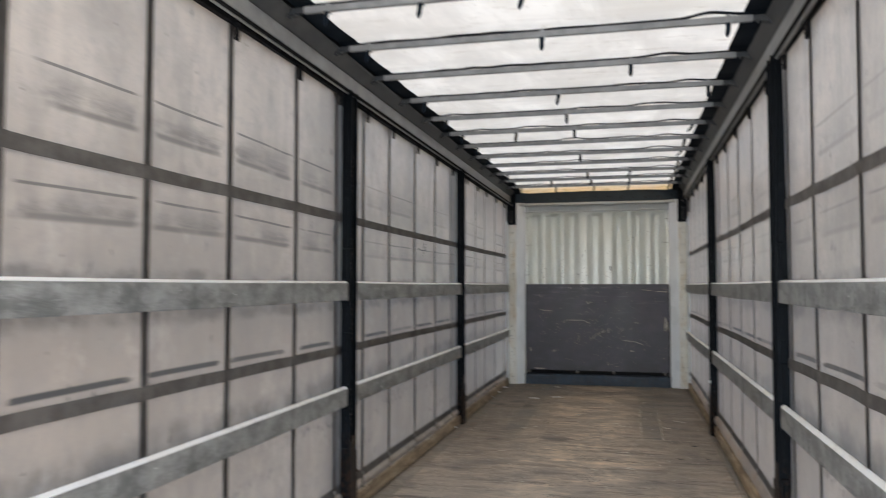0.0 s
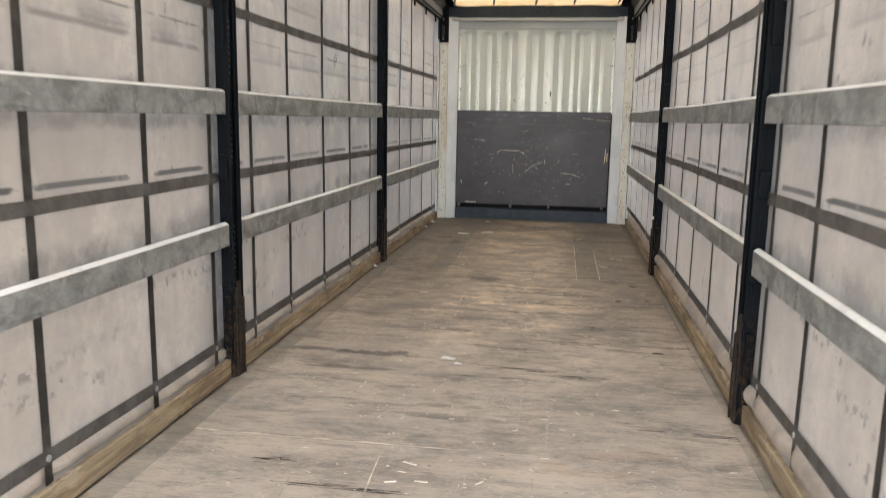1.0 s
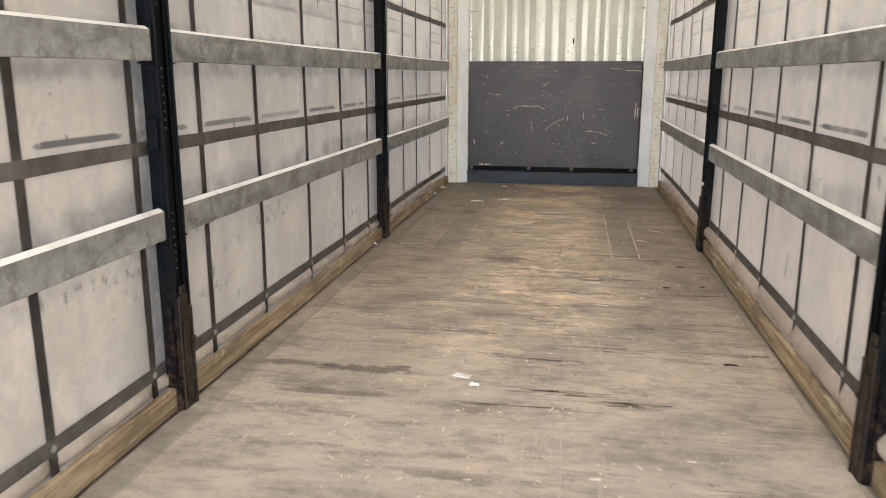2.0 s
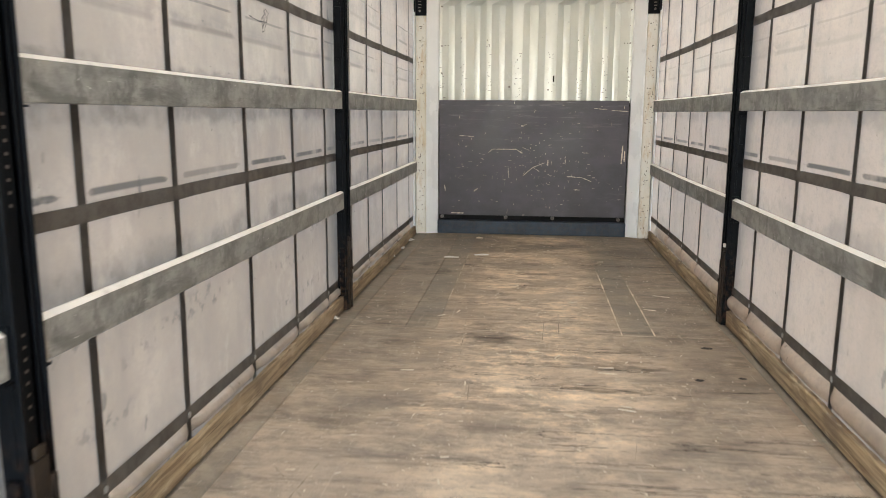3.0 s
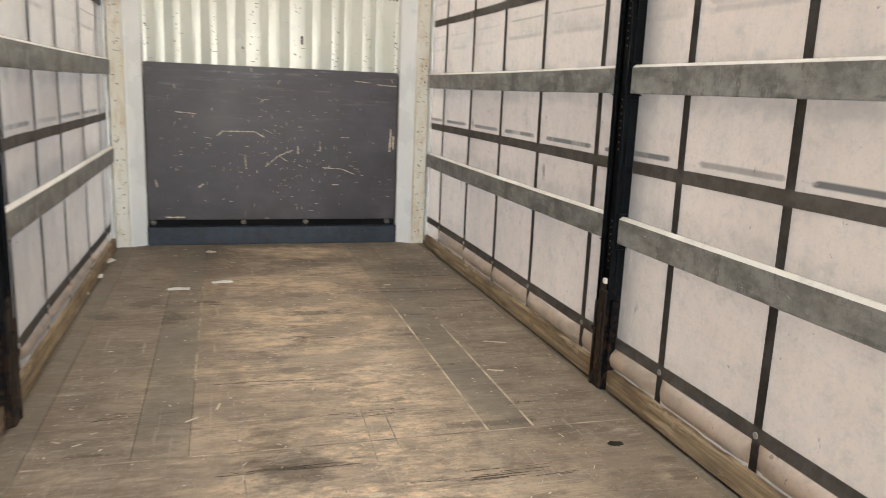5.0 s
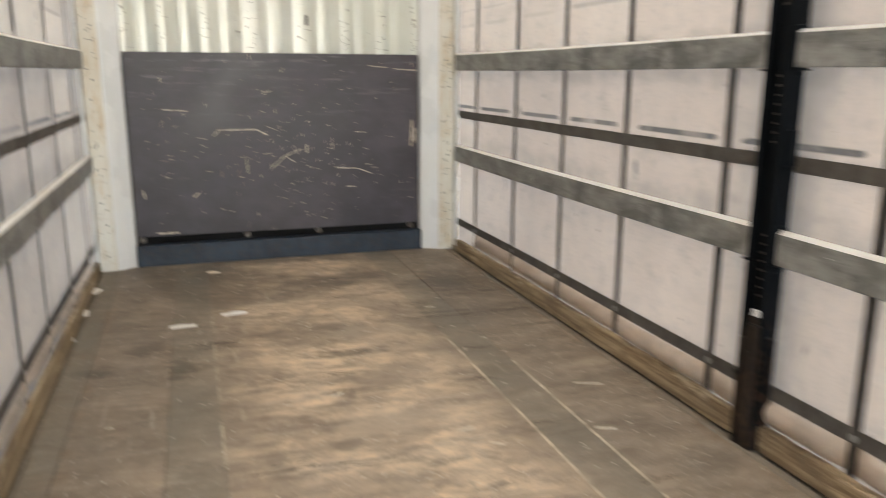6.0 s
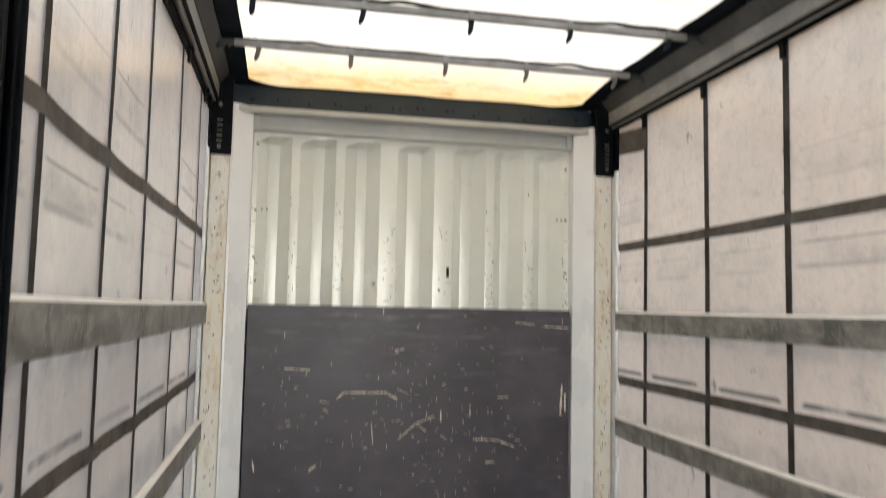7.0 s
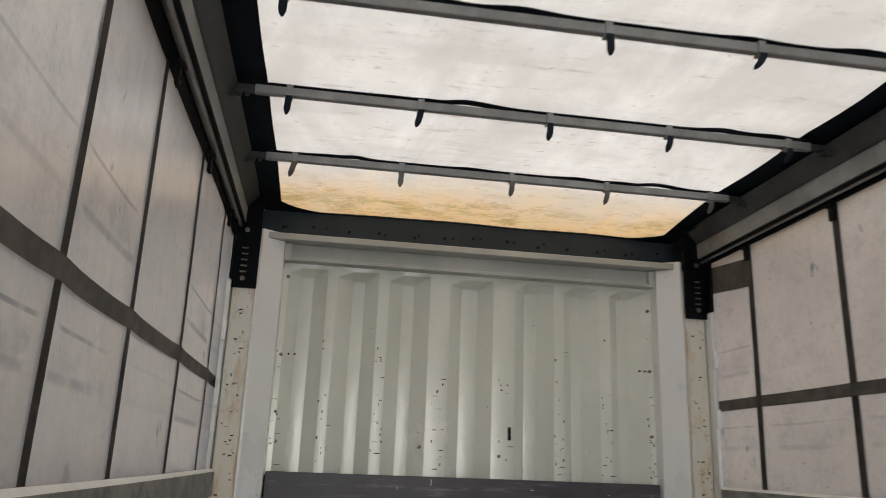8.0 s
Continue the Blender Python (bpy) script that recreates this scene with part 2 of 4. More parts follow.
def make_floor(name, grey):
    n = Nodes(name)
    x, y = n.xyz("X"), n.xyz("Y")
    grain = n.noise((6, 95, 1), 6, 0.75, 1.0)
    veneer = n.noise((3.0, 11, 1), 8, 0.78, 1.0, loc=(4, 2, 0), warp=0.5)
    cloud = n.noise((1.2, 1.5, 1), 8, 0.70, 1.0, loc=(2, 5, 0), warp=0.2)
    blot = n.noise((3.4, 4.6, 1), 8, 0.76, 1.0, loc=(7, 1, 0), warp=0.1)
    grit = n.noise((11, 15, 1), 8, 0.8, 1.0, loc=(1, 9, 0))
    fine = n.noise((30, 120, 1), 4, 0.7, 1.0)
    where = n.noise((0.9, 1.1, 1), 3, 0.5, 1.0, loc=(5, 8, 0))
    col = n.mix(n.ramp(cloud, 0.36, 0.64), (0.245, 0.203, 0.163), (0.425, 0.360, 0.290))
    col = n.mix(n.mul(n.ramp(veneer, 0.48, 0.70), 0.30), col, (0.55, 0.47, 0.38))
    col = n.mix(n.mul(n.ramp(veneer, 0.45, 0.30), 0.30), col, (0.19, 0.157, 0.128))
    col = n.mix(n.mul(n.ramp(grain, 0.53, 0.66), 0.38), col, (0.60, 0.51, 0.41))
    col = n.mix(n.mul(n.ramp(grain, 0.47, 0.34), 0.40), col, (0.140, 0.112, 0.090))
    col = n.mix(n.mul(n.ramp(blot, 0.49, 0.64), 0.70), col, (0.165, 0.134, 0.107))
    col = n.mix(n.mul(n.ramp(grit, 0.54, 0.68), 0.45), col, (0.135, 0.110, 0.090))
    # the middle is scuffed down to pale veneer towards the front
    middle = n.mul(n.ramp(n.math("ADD", n.math("ABSOLUTE", x), n.ramp(cloud, 0.2, 0.8, 0.3, -0.3)), 0.20, 0.90, 1.0, 0.0), n.ramp(y, 4.2, 6.2))
    bare = n.noise((1.7, 2.8, 1), 9, 0.76, 1.0, loc=(8, 3, 0), warp=0.15)
    torn = n.noise((5.5, 11, 1), 8, 0.80, 1.0, loc=(2, 9, 0), warp=0.1)
    col = n.mix(n.mul(middle, n.ramp(torn, 0.36, 0.58), n.ramp(bare, 0.44, 0.58), 0.9), col, (0.72, 0.60, 0.46))
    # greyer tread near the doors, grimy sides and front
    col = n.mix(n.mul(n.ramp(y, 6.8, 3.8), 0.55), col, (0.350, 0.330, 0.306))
    # gain rises towards the doors: the doorway's light put into the wood colour
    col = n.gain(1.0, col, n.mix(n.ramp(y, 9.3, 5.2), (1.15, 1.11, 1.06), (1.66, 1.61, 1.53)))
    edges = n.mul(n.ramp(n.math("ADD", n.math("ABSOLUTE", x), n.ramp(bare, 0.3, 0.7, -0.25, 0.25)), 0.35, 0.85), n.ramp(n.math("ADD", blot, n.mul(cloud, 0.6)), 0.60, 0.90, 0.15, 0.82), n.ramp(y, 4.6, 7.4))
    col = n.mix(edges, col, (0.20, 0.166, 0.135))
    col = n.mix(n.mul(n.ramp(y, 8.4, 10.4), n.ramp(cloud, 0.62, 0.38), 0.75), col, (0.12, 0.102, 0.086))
    # dried grey dirt in ragged blotches on the tread
    mot = n.noise((2.0, 3.4, 1), 9, 0.80, 1.0, loc=(3, 8, 0), warp=0.15)
    tread = n.ramp(y, 9.0, 6.0)
    col = n.mix(n.mul(n.ramp(mot, 0.44, 0.66), n.ramp(torn, 0.28, 0.52), tread, 0.80), col, (0.225, 0.20, 0.175))
    col = n.mix(n.mul(n.ramp(mot, 0.46, 0.34), tread, 0.35), col, (0.66, 0.585, 0.50))
    speck = n.noise((16, 30, 1), 8, 0.82, 1.0, loc=(6, 2, 0))
    col = n.mix(n.mul(n.ramp(speck, 0.55, 0.67), tread, 0.40), col, (0.19, 0.162, 0.137))
    # wisps of black rubbed along the veneer, here and there
    for s, at, lo, dark in (((1.4, 11, 1), (9, 3, 0), 0.61, 0.75), ((3.0, 34, 1), (2, 6, 0), 0.61, 0.65), ((6, 24, 1), (4, 7, 0), 0.62, 0.7)):
        smear = n.noise(s, 7, 0.75, 1.0, loc=at, warp=0.3)
        col = n.mix(n.mul(n.ramp(smear, lo, lo + 0.07), n.ramp(where, 0.42, 0.60, 0.05, 1.0), dark), col, (0.090, 0.074, 0.061))
    # worn dark bands across the tread with bared veneer between them
    band = n.noise((1.5, 7.5, 1), 9, 0.78, 1.0, loc=(7, 6, 0), warp=0.2)
    stretch = n.mul(n.ramp(y, 2.6, 4.0), n.ramp(y, 9.4, 7.6))
    col = n.mix(n.mul(n.ramp(band, 0.52, 0.62), stretch, 0.48), col, (0.135, 0.108, 0.088))
    col = n.mix(n.mul(n.ramp(band, 0.45, 0.37), stretch, n.ramp(cloud, 0.36, 0.54), 0.42), col, (0.74, 0.64, 0.53))
    # pale scrapes along, across and aslant
    for s, at, much in (((0.9, 60, 1), (1, 8, 0), 0.5), ((36, 1.1, 1), (3, 2, 0), 0.32), ((2.2, 95, 1), (6, 5, 0), 0.5), ((1.2, 42, 1), (8, 1, 0), 0.45), ((24, 2.4, 1), (9, 9, 0), 0.35)):
        scuff = n.noise(s, 3, 0.6, 1.0, loc=at, warp=0.3)
        col = n.mix(n.mul(n.ramp(scuff, 0.65, 0.70), n.ramp(blot, 0.30, 0.55), much), col, (0.64, 0.57, 0.475))
    # rust washed over the boards round the joint and beside the raves
    oxide = n.noise((2.4, 5.5, 1), 7, 0.75, 1.0, loc=(3, 3, 0))
    col = n.mix(n.mul(n.ramp(n.math("ABSOLUTE", n.math("SUBTRACT", y, 3.60)), 0.22, 0.04), n.ramp(oxide, 0.52, 0.66), 0.6), col, (0.46, 0.30, 0.18))
    # oil and tyre stains, each with its own place
    wob = n.ramp(n.noise((7, 16, 1), 6, 0.75, 1.0, loc=(5, 5, 0)), 0.25, 0.75, -0.75, 0.75)
    for cx, cy, lx, ly, dark in STAINS:
        u, v = n.math("DIVIDE", n.math("SUBTRACT", x, cx), lx), n.math("DIVIDE", n.math("SUBTRACT", y, cy), ly)
        d = n.math("ADD", n.math("SQRT", n.math("ADD", n.mul(u, u), n.mul(v, v))), wob)
        f = n.mul(n.ramp(d, 1.2, 0.55, 0.0, 1.0), 0.72 * abs(dark))
        col = n.mix(f, col, (0.058, 0.046, 0.038) if dark > 0 else (0.66, 0.56, 0.44))
    chipped = n.noise((9, 40, 1), 7, 0.8, 1.0, loc=(1, 3, 0))
    col = n.mix(n.mul(n.ramp(chipped, 0.57, 0.64), n.ramp(bare, 0.38, 0.56), 0.5), col, (0.105, 0.083, 0.066))
    col = n.mix(n.mul(n.ramp(chipped, 0.42, 0.36), n.ramp(bare, 0.36, 0.54), 0.45), col, (0.70, 0.59, 0.455))
    dust = n.noise((1, 1, 1), 3, 0.6, 52.0)
    col = n.mix(n.mul(n.ramp(dust, 0.66, 0.69), n.ramp(cloud, 0.34, 0.50), 0.8), col, (0.78, 0.72, 0.63))
    pit = n.noise((26, 48, 1), 5, 0.75, 1.0, loc=(4, 4, 0))
    col = n.mix(n.mul(n.ramp(pit, 0.60, 0.66), n.ramp(grit, 0.40, 0.58), 0.65), col, (0.09, 0.073, 0.06))
    rub = n.noise((20, 64, 1), 5, 0.75, 1.0, loc=(7, 9, 0))
    col = n.mix(n.mul(n.ramp(rub, 0.58, 0.66), n.ramp(cloud, 0.36, 0.56), 0.45), col, (0.70, 0.61, 0.50))
    rust = n.noise((5, 5, 1), 5, 0.7, 1.2, loc=(2, 2, 2))
    col = n.mix(n.mul(n.ramp(n.math("ABSOLUTE", n.math("SUBTRACT", x, 0.035)), 1.07, 1.13), n.ramp(rust, 0.46, 0.62), 0.35), col, (0.25, 0.165, 0.105))
    if grey:
        col = n.mix(n.ramp(cloud, 0.36, 0.60, grey, 0.5 * grey), col, (0.19, 0.185, 0.158))
    col = n.gain(1.0, col, (1.02, 1.0, 0.975))
    n.bump(n.math("ADD", n.mul(grain, 1.0), n.mul(fine, 0.5)), 0.35, 0.004)
    return n.set(col, n.ramp(cloud, 0.3, 0.7, 0.46, 0.68), 0, 0.4)


def make_slat():
    n = Nodes("weathered_aluminium_slat")
    streak = n.noise((1, 1.6, 14), 5, 0.7, 1.0)
    cloud = n.noise((5, 5, 7), 6, 0.72, 1.4)
    rnd = n.mul(n.random(), 0.10)
    col = n.mix(n.ramp(cloud, 0.35, 0.65), (0.17, 0.174, 0.168), (0.36, 0.362, 0.35))
    col = n.mix(n.mul(n.ramp(streak, 0.52, 0.68), 0.45), col, (0.095, 0.10, 0.092))
    col = n.mix(n.mul(n.ramp(n.noise((2, 22, 22), 4, 0.7, 1.0), 0.66, 0.74), 0.8), col, (0.62, 0.61, 0.57))
    smudge = n.noise((4, 5.5, 3), 6, 0.75, 1.0, loc=(3, 1, 4))
    col = n.mix(n.mul(n.ramp(smudge, 0.53, 0.60), 0.55), col, (0.085, 0.088, 0.086))
    patch = n.noise((4, 2.6, 9), 7, 0.8, 1.0, loc=(8, 5, 2), warp=0.5)
    col = n.mix(n.mul(n.ramp(patch, 0.56, 0.66), 0.45), col, (0.065, 0.067, 0.066))
    pale = n.noise((4, 14, 3), 5, 0.7, 1.0, loc=(1, 2, 9))
    col = n.mix(n.mul(n.ramp(pale, 0.58, 0.72), 0.5), col, (0.50, 0.50, 0.485))
    col = n.mix(rnd, col, (0.45, 0.45, 0.42))
    # pale dust on what faces up, whitened for the roof's light
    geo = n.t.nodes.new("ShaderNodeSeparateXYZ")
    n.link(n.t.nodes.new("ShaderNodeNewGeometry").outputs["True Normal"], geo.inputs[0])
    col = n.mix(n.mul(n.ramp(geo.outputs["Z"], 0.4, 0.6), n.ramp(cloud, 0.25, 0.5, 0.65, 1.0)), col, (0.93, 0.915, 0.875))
    n.bump(cloud, 0.25, 0.004)
    return n.set(col, n.ramp(cloud, 0.3, 0.7, 0.42, 0.62), 0.15, 0.4)


def make_steel(name, a, b, rust=0.0, rough=0.4, scale=1.0, spec=0.5):
    n = Nodes(name)
    cloud = n.noise((3 * scale, 3 * scale, 3 * scale), 6, 0.7, 1.5)
    fine = n.noise((14, 14, 14), 5, 0.7, 2.0)
    col = n.mix(n.ramp(cloud, 0.35, 0.68), a, b)
    if rust:
        low = n.ramp(n.xyz("Z"), 0.62, 0.0)
        r = n.mul(n.ramp(fine, 0.45, 0.62), low, rust)
        col = n.mix(r, col, (0.10, 0.056, 0.033))
    col = n.mix(n.mul(n.ramp(fine, 0.68, 0.76), 0.5), col, [min(1, 2.2 * c + 0.03) for c in b])
    n.bump(fine, 0.2, 0.002)
    return n.set(col, n.ramp(cloud, 0.3, 0.7, rough - 0.1, rough + 0.15), 0.0, spec)


def make_wood_batten():
    n = Nodes("weathered_batten")
    grain = n.noise((8, 1.8, 40), 6, 0.7, 1.0)
    cloud = n.noise((4, 2.5, 6), 5, 0.7, 1.3)
    col = n.mix(n.ramp(grain, 0.35, 0.65), (0.22, 0.155, 0.095), (0.52, 0.40, 0.255))
    col = n.mix(n.mul(n.ramp(cloud, 0.50, 0.66), 0.6), col, (0.15, 0.11, 0.075))
    worn = n.noise((10, 2.4, 14), 6, 0.75, 1.0, loc=(3, 3, 3))
    col = n.mix(n.mul(n.ramp(worn, 0.55, 0.62), 0.75), col, (0.63, 0.51, 0.36))
    split = n.noise((10, 1.3, 60), 5, 0.7, 1.0, loc=(5, 1, 2))
    col = n.mix(n.mul(n.ramp(split, 0.60, 0.66), 0.5), col, (0.05, 0.036, 0.025))
    col = n.mix(n.mul(n.random(), 0.25), col, (0.22, 0.17, 0.11))
    col = n.mix(n.mul(n.ramp(n.noise((2, 1.1, 2), 3, 0.6, 1.0, loc=(9, 4, 1)), 0.42, 0.60), 0.25), col, (0.30, 0.25, 0.19))
    n.bump(grain, 0.5, 0.004)
    return n.set(col, 0.72, 0, 0.25)


def make_paint(name, base, warm, chips=1.0, rough=0.25, grime=0.25, gloss=0.0, rust=0.0):
    """Old gloss paint with yellowed grime and dark chips."""
    n = Nodes(name)
    cloud = n.noise((1.5, 1.5, 0.8), 5, 0.65, 1.2)
    fine = n.noise((9, 9, 9), 5, 0.7, 1.5)
    col = n.mix(n.ramp(cloud, 0.38, 0.68), base, warm)
    col = n.mix(n.mul(n.ramp(fine, 0.56, 0.72), grime), col, (0.42, 0.37, 0.28))
    chip = n.noise((16, 16, 26), 3, 0.5, 1.0, loc=(3, 1, 2))
    where = n.noise((5, 5, 2.0), 3, 0.6, 1.0, loc=(8, 8, 8))
    col = n.mix(n.mul(n.ramp(chip, 0.725, 0.745), n.ramp(where, 0.47, 0.55), chips), col, (0.055, 0.05, 0.045))
    if rust:
        run = n.noise((14, 14, 3.5), 6, 0.75, 1.0, loc=(2, 5, 1))
        col = n.mix(n.mul(n.ramp(run, 0.50, 0.66), rust), col, (0.52, 0.36, 0.17))
        spot = n.noise((34, 34, 22), 4, 0.7, 1.0, loc=(6, 2, 4))
        col = n.mix(n.mul(n.ramp(spot, 0.64, 0.70), rust), col, (0.20, 0.12, 0.06))
    n.bump(fine, 0.05, 0.002)
    if gloss:
        n.put(n.p.inputs["Coat Weight"], gloss)
        n.put(n.p.inputs["Coat Roughness"], 0.18)
    return n.set(col, n.ramp(cloud, 0.3, 0.7, rough - 0.03, rough + 0.06), 0, 0.6)


def make_board():
    n = Nodes("dark_phenolic_plywood")
    cloud = n.noise((1.4, 1.4, 1.8), 5, 0.65, 1.3)
    mesh = n.noise((4, 4, 34), 4, 0.7, 1.0)
    col = n.mix(n.ramp(cloud, 0.35, 0.68), (0.047, 0.043, 0.055), (0.085, 0.078, 0.096))
    col = n.mix(n.mul(n.ramp(mesh, 0.60, 0.75), 0.35), col, (0.15, 0.135, 0.13))
    wear = n.noise((2.5, 2.5, 26), 6, 0.75, 1.0, loc=(2, 2, 4))
    col = n.mix(n.mul(n.ramp(wear, 0.54, 0.66), n.ramp(n.xyz("Z"), 0.8, 1.35), 0.6), col, (0.20, 0.195, 0.21))
    upright = n.noise((38, 38, 7), 3, 0.5, 1.0, loc=(1, 1, 1))
    col = n.mix(n.mul(n.ramp(upright, 0.72, 0.76), n.ramp(cloud, 0.42, 0.55), 0.8), col, (0.36, 0.30, 0.24))
    flat = n.noise((7, 7, 60), 3, 0.5, 1.0, loc=(6, 1, 1))
    col = n.mix(n.mul(n.ramp(flat, 0.71, 0.75), n.ramp(cloud, 0.6, 0.45), 0.7), col, (0.33, 0.28, 0.23))
    n.bump(n.math("ADD", mesh, n.mul(upright, 0.5)), 0.15, 0.002)
    return n.set(col, n.ramp(cloud, 0.3, 0.7, 0.34, 0.48), 0, 0.32)


def make_plain(name, a, b, rough=0.6, scale=6.0, metal=0.0, spec=0.4):
    n = Nodes(name)
    c = n.noise((1, 1, 1), 5, 0.7, scale)
    n.bump(c, 0.2, 0.003)
    return n.set(n.mix(n.ramp(c, 0.35, 0.65), a, b), rough, metal, spec)


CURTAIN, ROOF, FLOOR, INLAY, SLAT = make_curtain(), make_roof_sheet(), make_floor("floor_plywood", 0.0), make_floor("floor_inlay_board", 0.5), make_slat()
STRAP = make_plain("webbing_dark_grey", (0.082, 0.074, 0.067), (0.130, 0.119, 0.109), 0.7, 9.0, spec=0.3)
POST = make_steel("black_painted_steel", (0.003, 0.004, 0.0055), (0.006, 0.008, 0.0105), 0.6, 0.45, spec=0.07)
FOOT = make_steel("rusty_foot_steel", (0.014, 0.0115, 0.010), (0.036, 0.027, 0.020), 0.45, 0.55, spec=0.2)
HOLE = make_plain("hole_black", (0.003, 0.003, 0.003), (0.006, 0.006, 0.006), 0.9)
CANT = make_steel("cant_rail_dark_grey", (0.060, 0.062, 0.064), (0.105, 0.108, 0.108), 0, 0.5, spec=0.25)
RAIL = make_steel("roof_rail_aluminium", (0.22, 0.224, 0.222), (0.36, 0.364, 0.358), 0, 0.42, spec=0.4)
TRACK = make_steel("curtain_track_dark", (0.005, 0.005, 0.006), (0.010, 0.010, 0.011), 0, 0.6, spec=0.1)
BOW = make_steel("roof_bow_galvanised", (0.18, 0.185, 0.186), (0.29, 0.295, 0.295), 0, 0.4)
RAVE_TOP = make_floor("dirty_rave_steel", 0.62)
BRACKET = make_steel("shaded_bracket_steel", (0.030, 0.033, 0.036), (0.065, 0.069, 0.072), 0, 0.45, spec=0.4)
BATTEN = make_wood_batten()
WHITE = make_paint("cream_gloss_paint", (0.70, 0.735, 0.68), (0.79, 0.815, 0.765), 0.6, 0.22, 0.10, 0.35)
PILLAR = make_paint("white_pillar_paint", (0.78, 0.815, 0.84), (0.85, 0.875, 0.89), 0.4, 0.26, 0.05, 0.6)
OLDPILLAR = make_paint("yellowed_chipped_paint", (0.66, 0.62, 0.53), (0.76, 0.755, 0.71), 0.6, 0.35, 0.5, 0.0, 0.55)
TRIM = make_paint("grey_white_trim_paint", (0.42, 0.445, 0.43), (0.53, 0.55, 0.53), 0.4, 0.35, 0.2, 0.0, 0.12)
BOARD = make_board()
BLUE = make_steel("blue_grey_steel", (0.016, 0.028, 0.048), (0.034, 0.053, 0.082), 0.2, 0.42, spec=0.3)
HEADER = make_steel("slate_blue_steel", (0.022, 0.034, 0.046), (0.034, 0.049, 0.064), 0, 0.5, spec=0.25)
RAVE = make_steel("side_rave_steel", (0.27, 0.245, 0.215), (0.46, 0.425, 0.38), 0.5, 0.6, spec=0.25)
RUBBER = make_plain("black_rubber", (0.006, 0.010, 0.016), (0.011, 0.017, 0.025), 0.7, spec=0.1)
BOLT = make_plain("bolt_dull_steel", (0.10, 0.09, 0.08), (0.22, 0.20, 0.18), 0.45, 20.0, 0.6)
PAPER = make_plain("scrap_paper", (0.82, 0.80, 0.76), (0.90, 0.88, 0.85), 0.7, 9.0)
CHIP = make_plain("pale_wood_splinter", (0.66, 0.58, 0.45), (0.82, 0.76, 0.65), 0.7, 30.0)
SCRATCH = make_plain("bared_wood_scratch", (0.52, 0.45, 0.36), (0.72, 0.65, 0.55), 0.7, 30.0)
SCUFF = make_plain("bared_aluminium", (0.50, 0.50, 0.48), (0.68, 0.67, 0.64), 0.5, 30.0)
RUBMARK = make_plain("rubbed_black_veneer", (0.075, 0.062, 0.051), (0.19, 0.158, 0.130), 0.7, 14.0)
KNOT = make_plain("dark_knot", (0.012, 0.010, 0.008), (0.025, 0.02, 0.016), 0.6, 30.0)
JOINT = make_plain("worn_joint", (0.36, 0.30, 0.23), (0.84, 0.74, 0.59), 0.7, 4.0)
SEAM = make_plain("worn_seam", (0.22, 0.18, 0.14), (0.62, 0.53, 0.41), 0.7, 5.0)
YARD = make_plain("yard_concrete", (0.22, 0.215, 0.205), (0.33, 0.325, 0.31), 0.8, 0.6)


# ---- mesh helpers ----
def box(bm, x0, x1, y0, y1, z0, z1, bevel=0.0):
    r = bmesh.ops.create_cube(bm, size=1.0, matrix=Matrix.Translation(((x0 + x1) / 2, (y0 + y1) / 2, (z0 + z1) / 2)) @ Matrix.Diagonal((abs(x1 - x0), abs(y1 - y0), abs(z1 - z0), 1)))
    if bevel:
        es = list({e for v in r["verts"] for e in v.link_edges})
        bmesh.ops.bevel(bm, geom=es, offset=bevel, segments=2, affect="EDGES", profile=0.5)
    return bm


def rod(bm, a, b, r, seg=10):
    a, b = Vector(a), Vector(b)
    m = Matrix.Translation((a + b) / 2) @ (b - a).to_track_quat("Z", "Y").to_matrix().to_4x4()
    bmesh.ops.create_cone(bm, cap_ends=True, segments=seg, radius1=r, radius2=r, depth=(b - a).length, matrix=m)
    return bm


def sheet(bm, us, vs, f):
    """A grid of quads through the places f(u, v)."""
    rows = [[bm.verts.new(f(u, v)) for v in vs] for u in us]
    for i in range(len(us) - 1):
        for j in range(len(vs) - 1):
            bm.faces.new((rows[i][j], rows[i + 1][j], rows[i + 1][j + 1], rows[i][j + 1]))
    return rows


def prism(bm, profile, y0, y1):
    """A profile in x and z, drawn out along y."""
    a = [bm.verts.new((x, y0, z)) for x, z in profile]
    b = [bm.verts.new((x, y1, z)) for x, z in profile]
    n = len(profile)
    bm.faces.new(a), bm.faces.new(list(reversed(b)))
    for i in range(n):
        bm.faces.new((a[i], b[i], b[(i + 1) % n], a[(i + 1) % n]))
    bmesh.ops.recalc_face_normals(bm, faces=bm.faces)
    return bm


def link_mesh(name, bm, material, smooth=False):
    me = bpy.data.meshes.new(name)
    if smooth:
        for f in bm.faces:
            f.smooth = True
    bm.to_mesh(me)
    bm.free()
    me.materials.append(material)
    return new(name, me)


def part(name, bm, material, parent, label="", smooth=False):
    ob = link_mesh(name, bm, material, smooth)
    ob.parent = parent
    if label:
        tagged(ob, label)
    return ob


def thing(name, place, label, category, group="", kind=""):
    ob = new(name)
    ob.empty_display_size = 0.1
    ob.location = place
    return tagged(ob, label, category, group, kind)


def grid(a, b, step):
    n = max(1, round((b - a) / step))
    return [a + (b - a) * i / n for i in range(n + 1)]


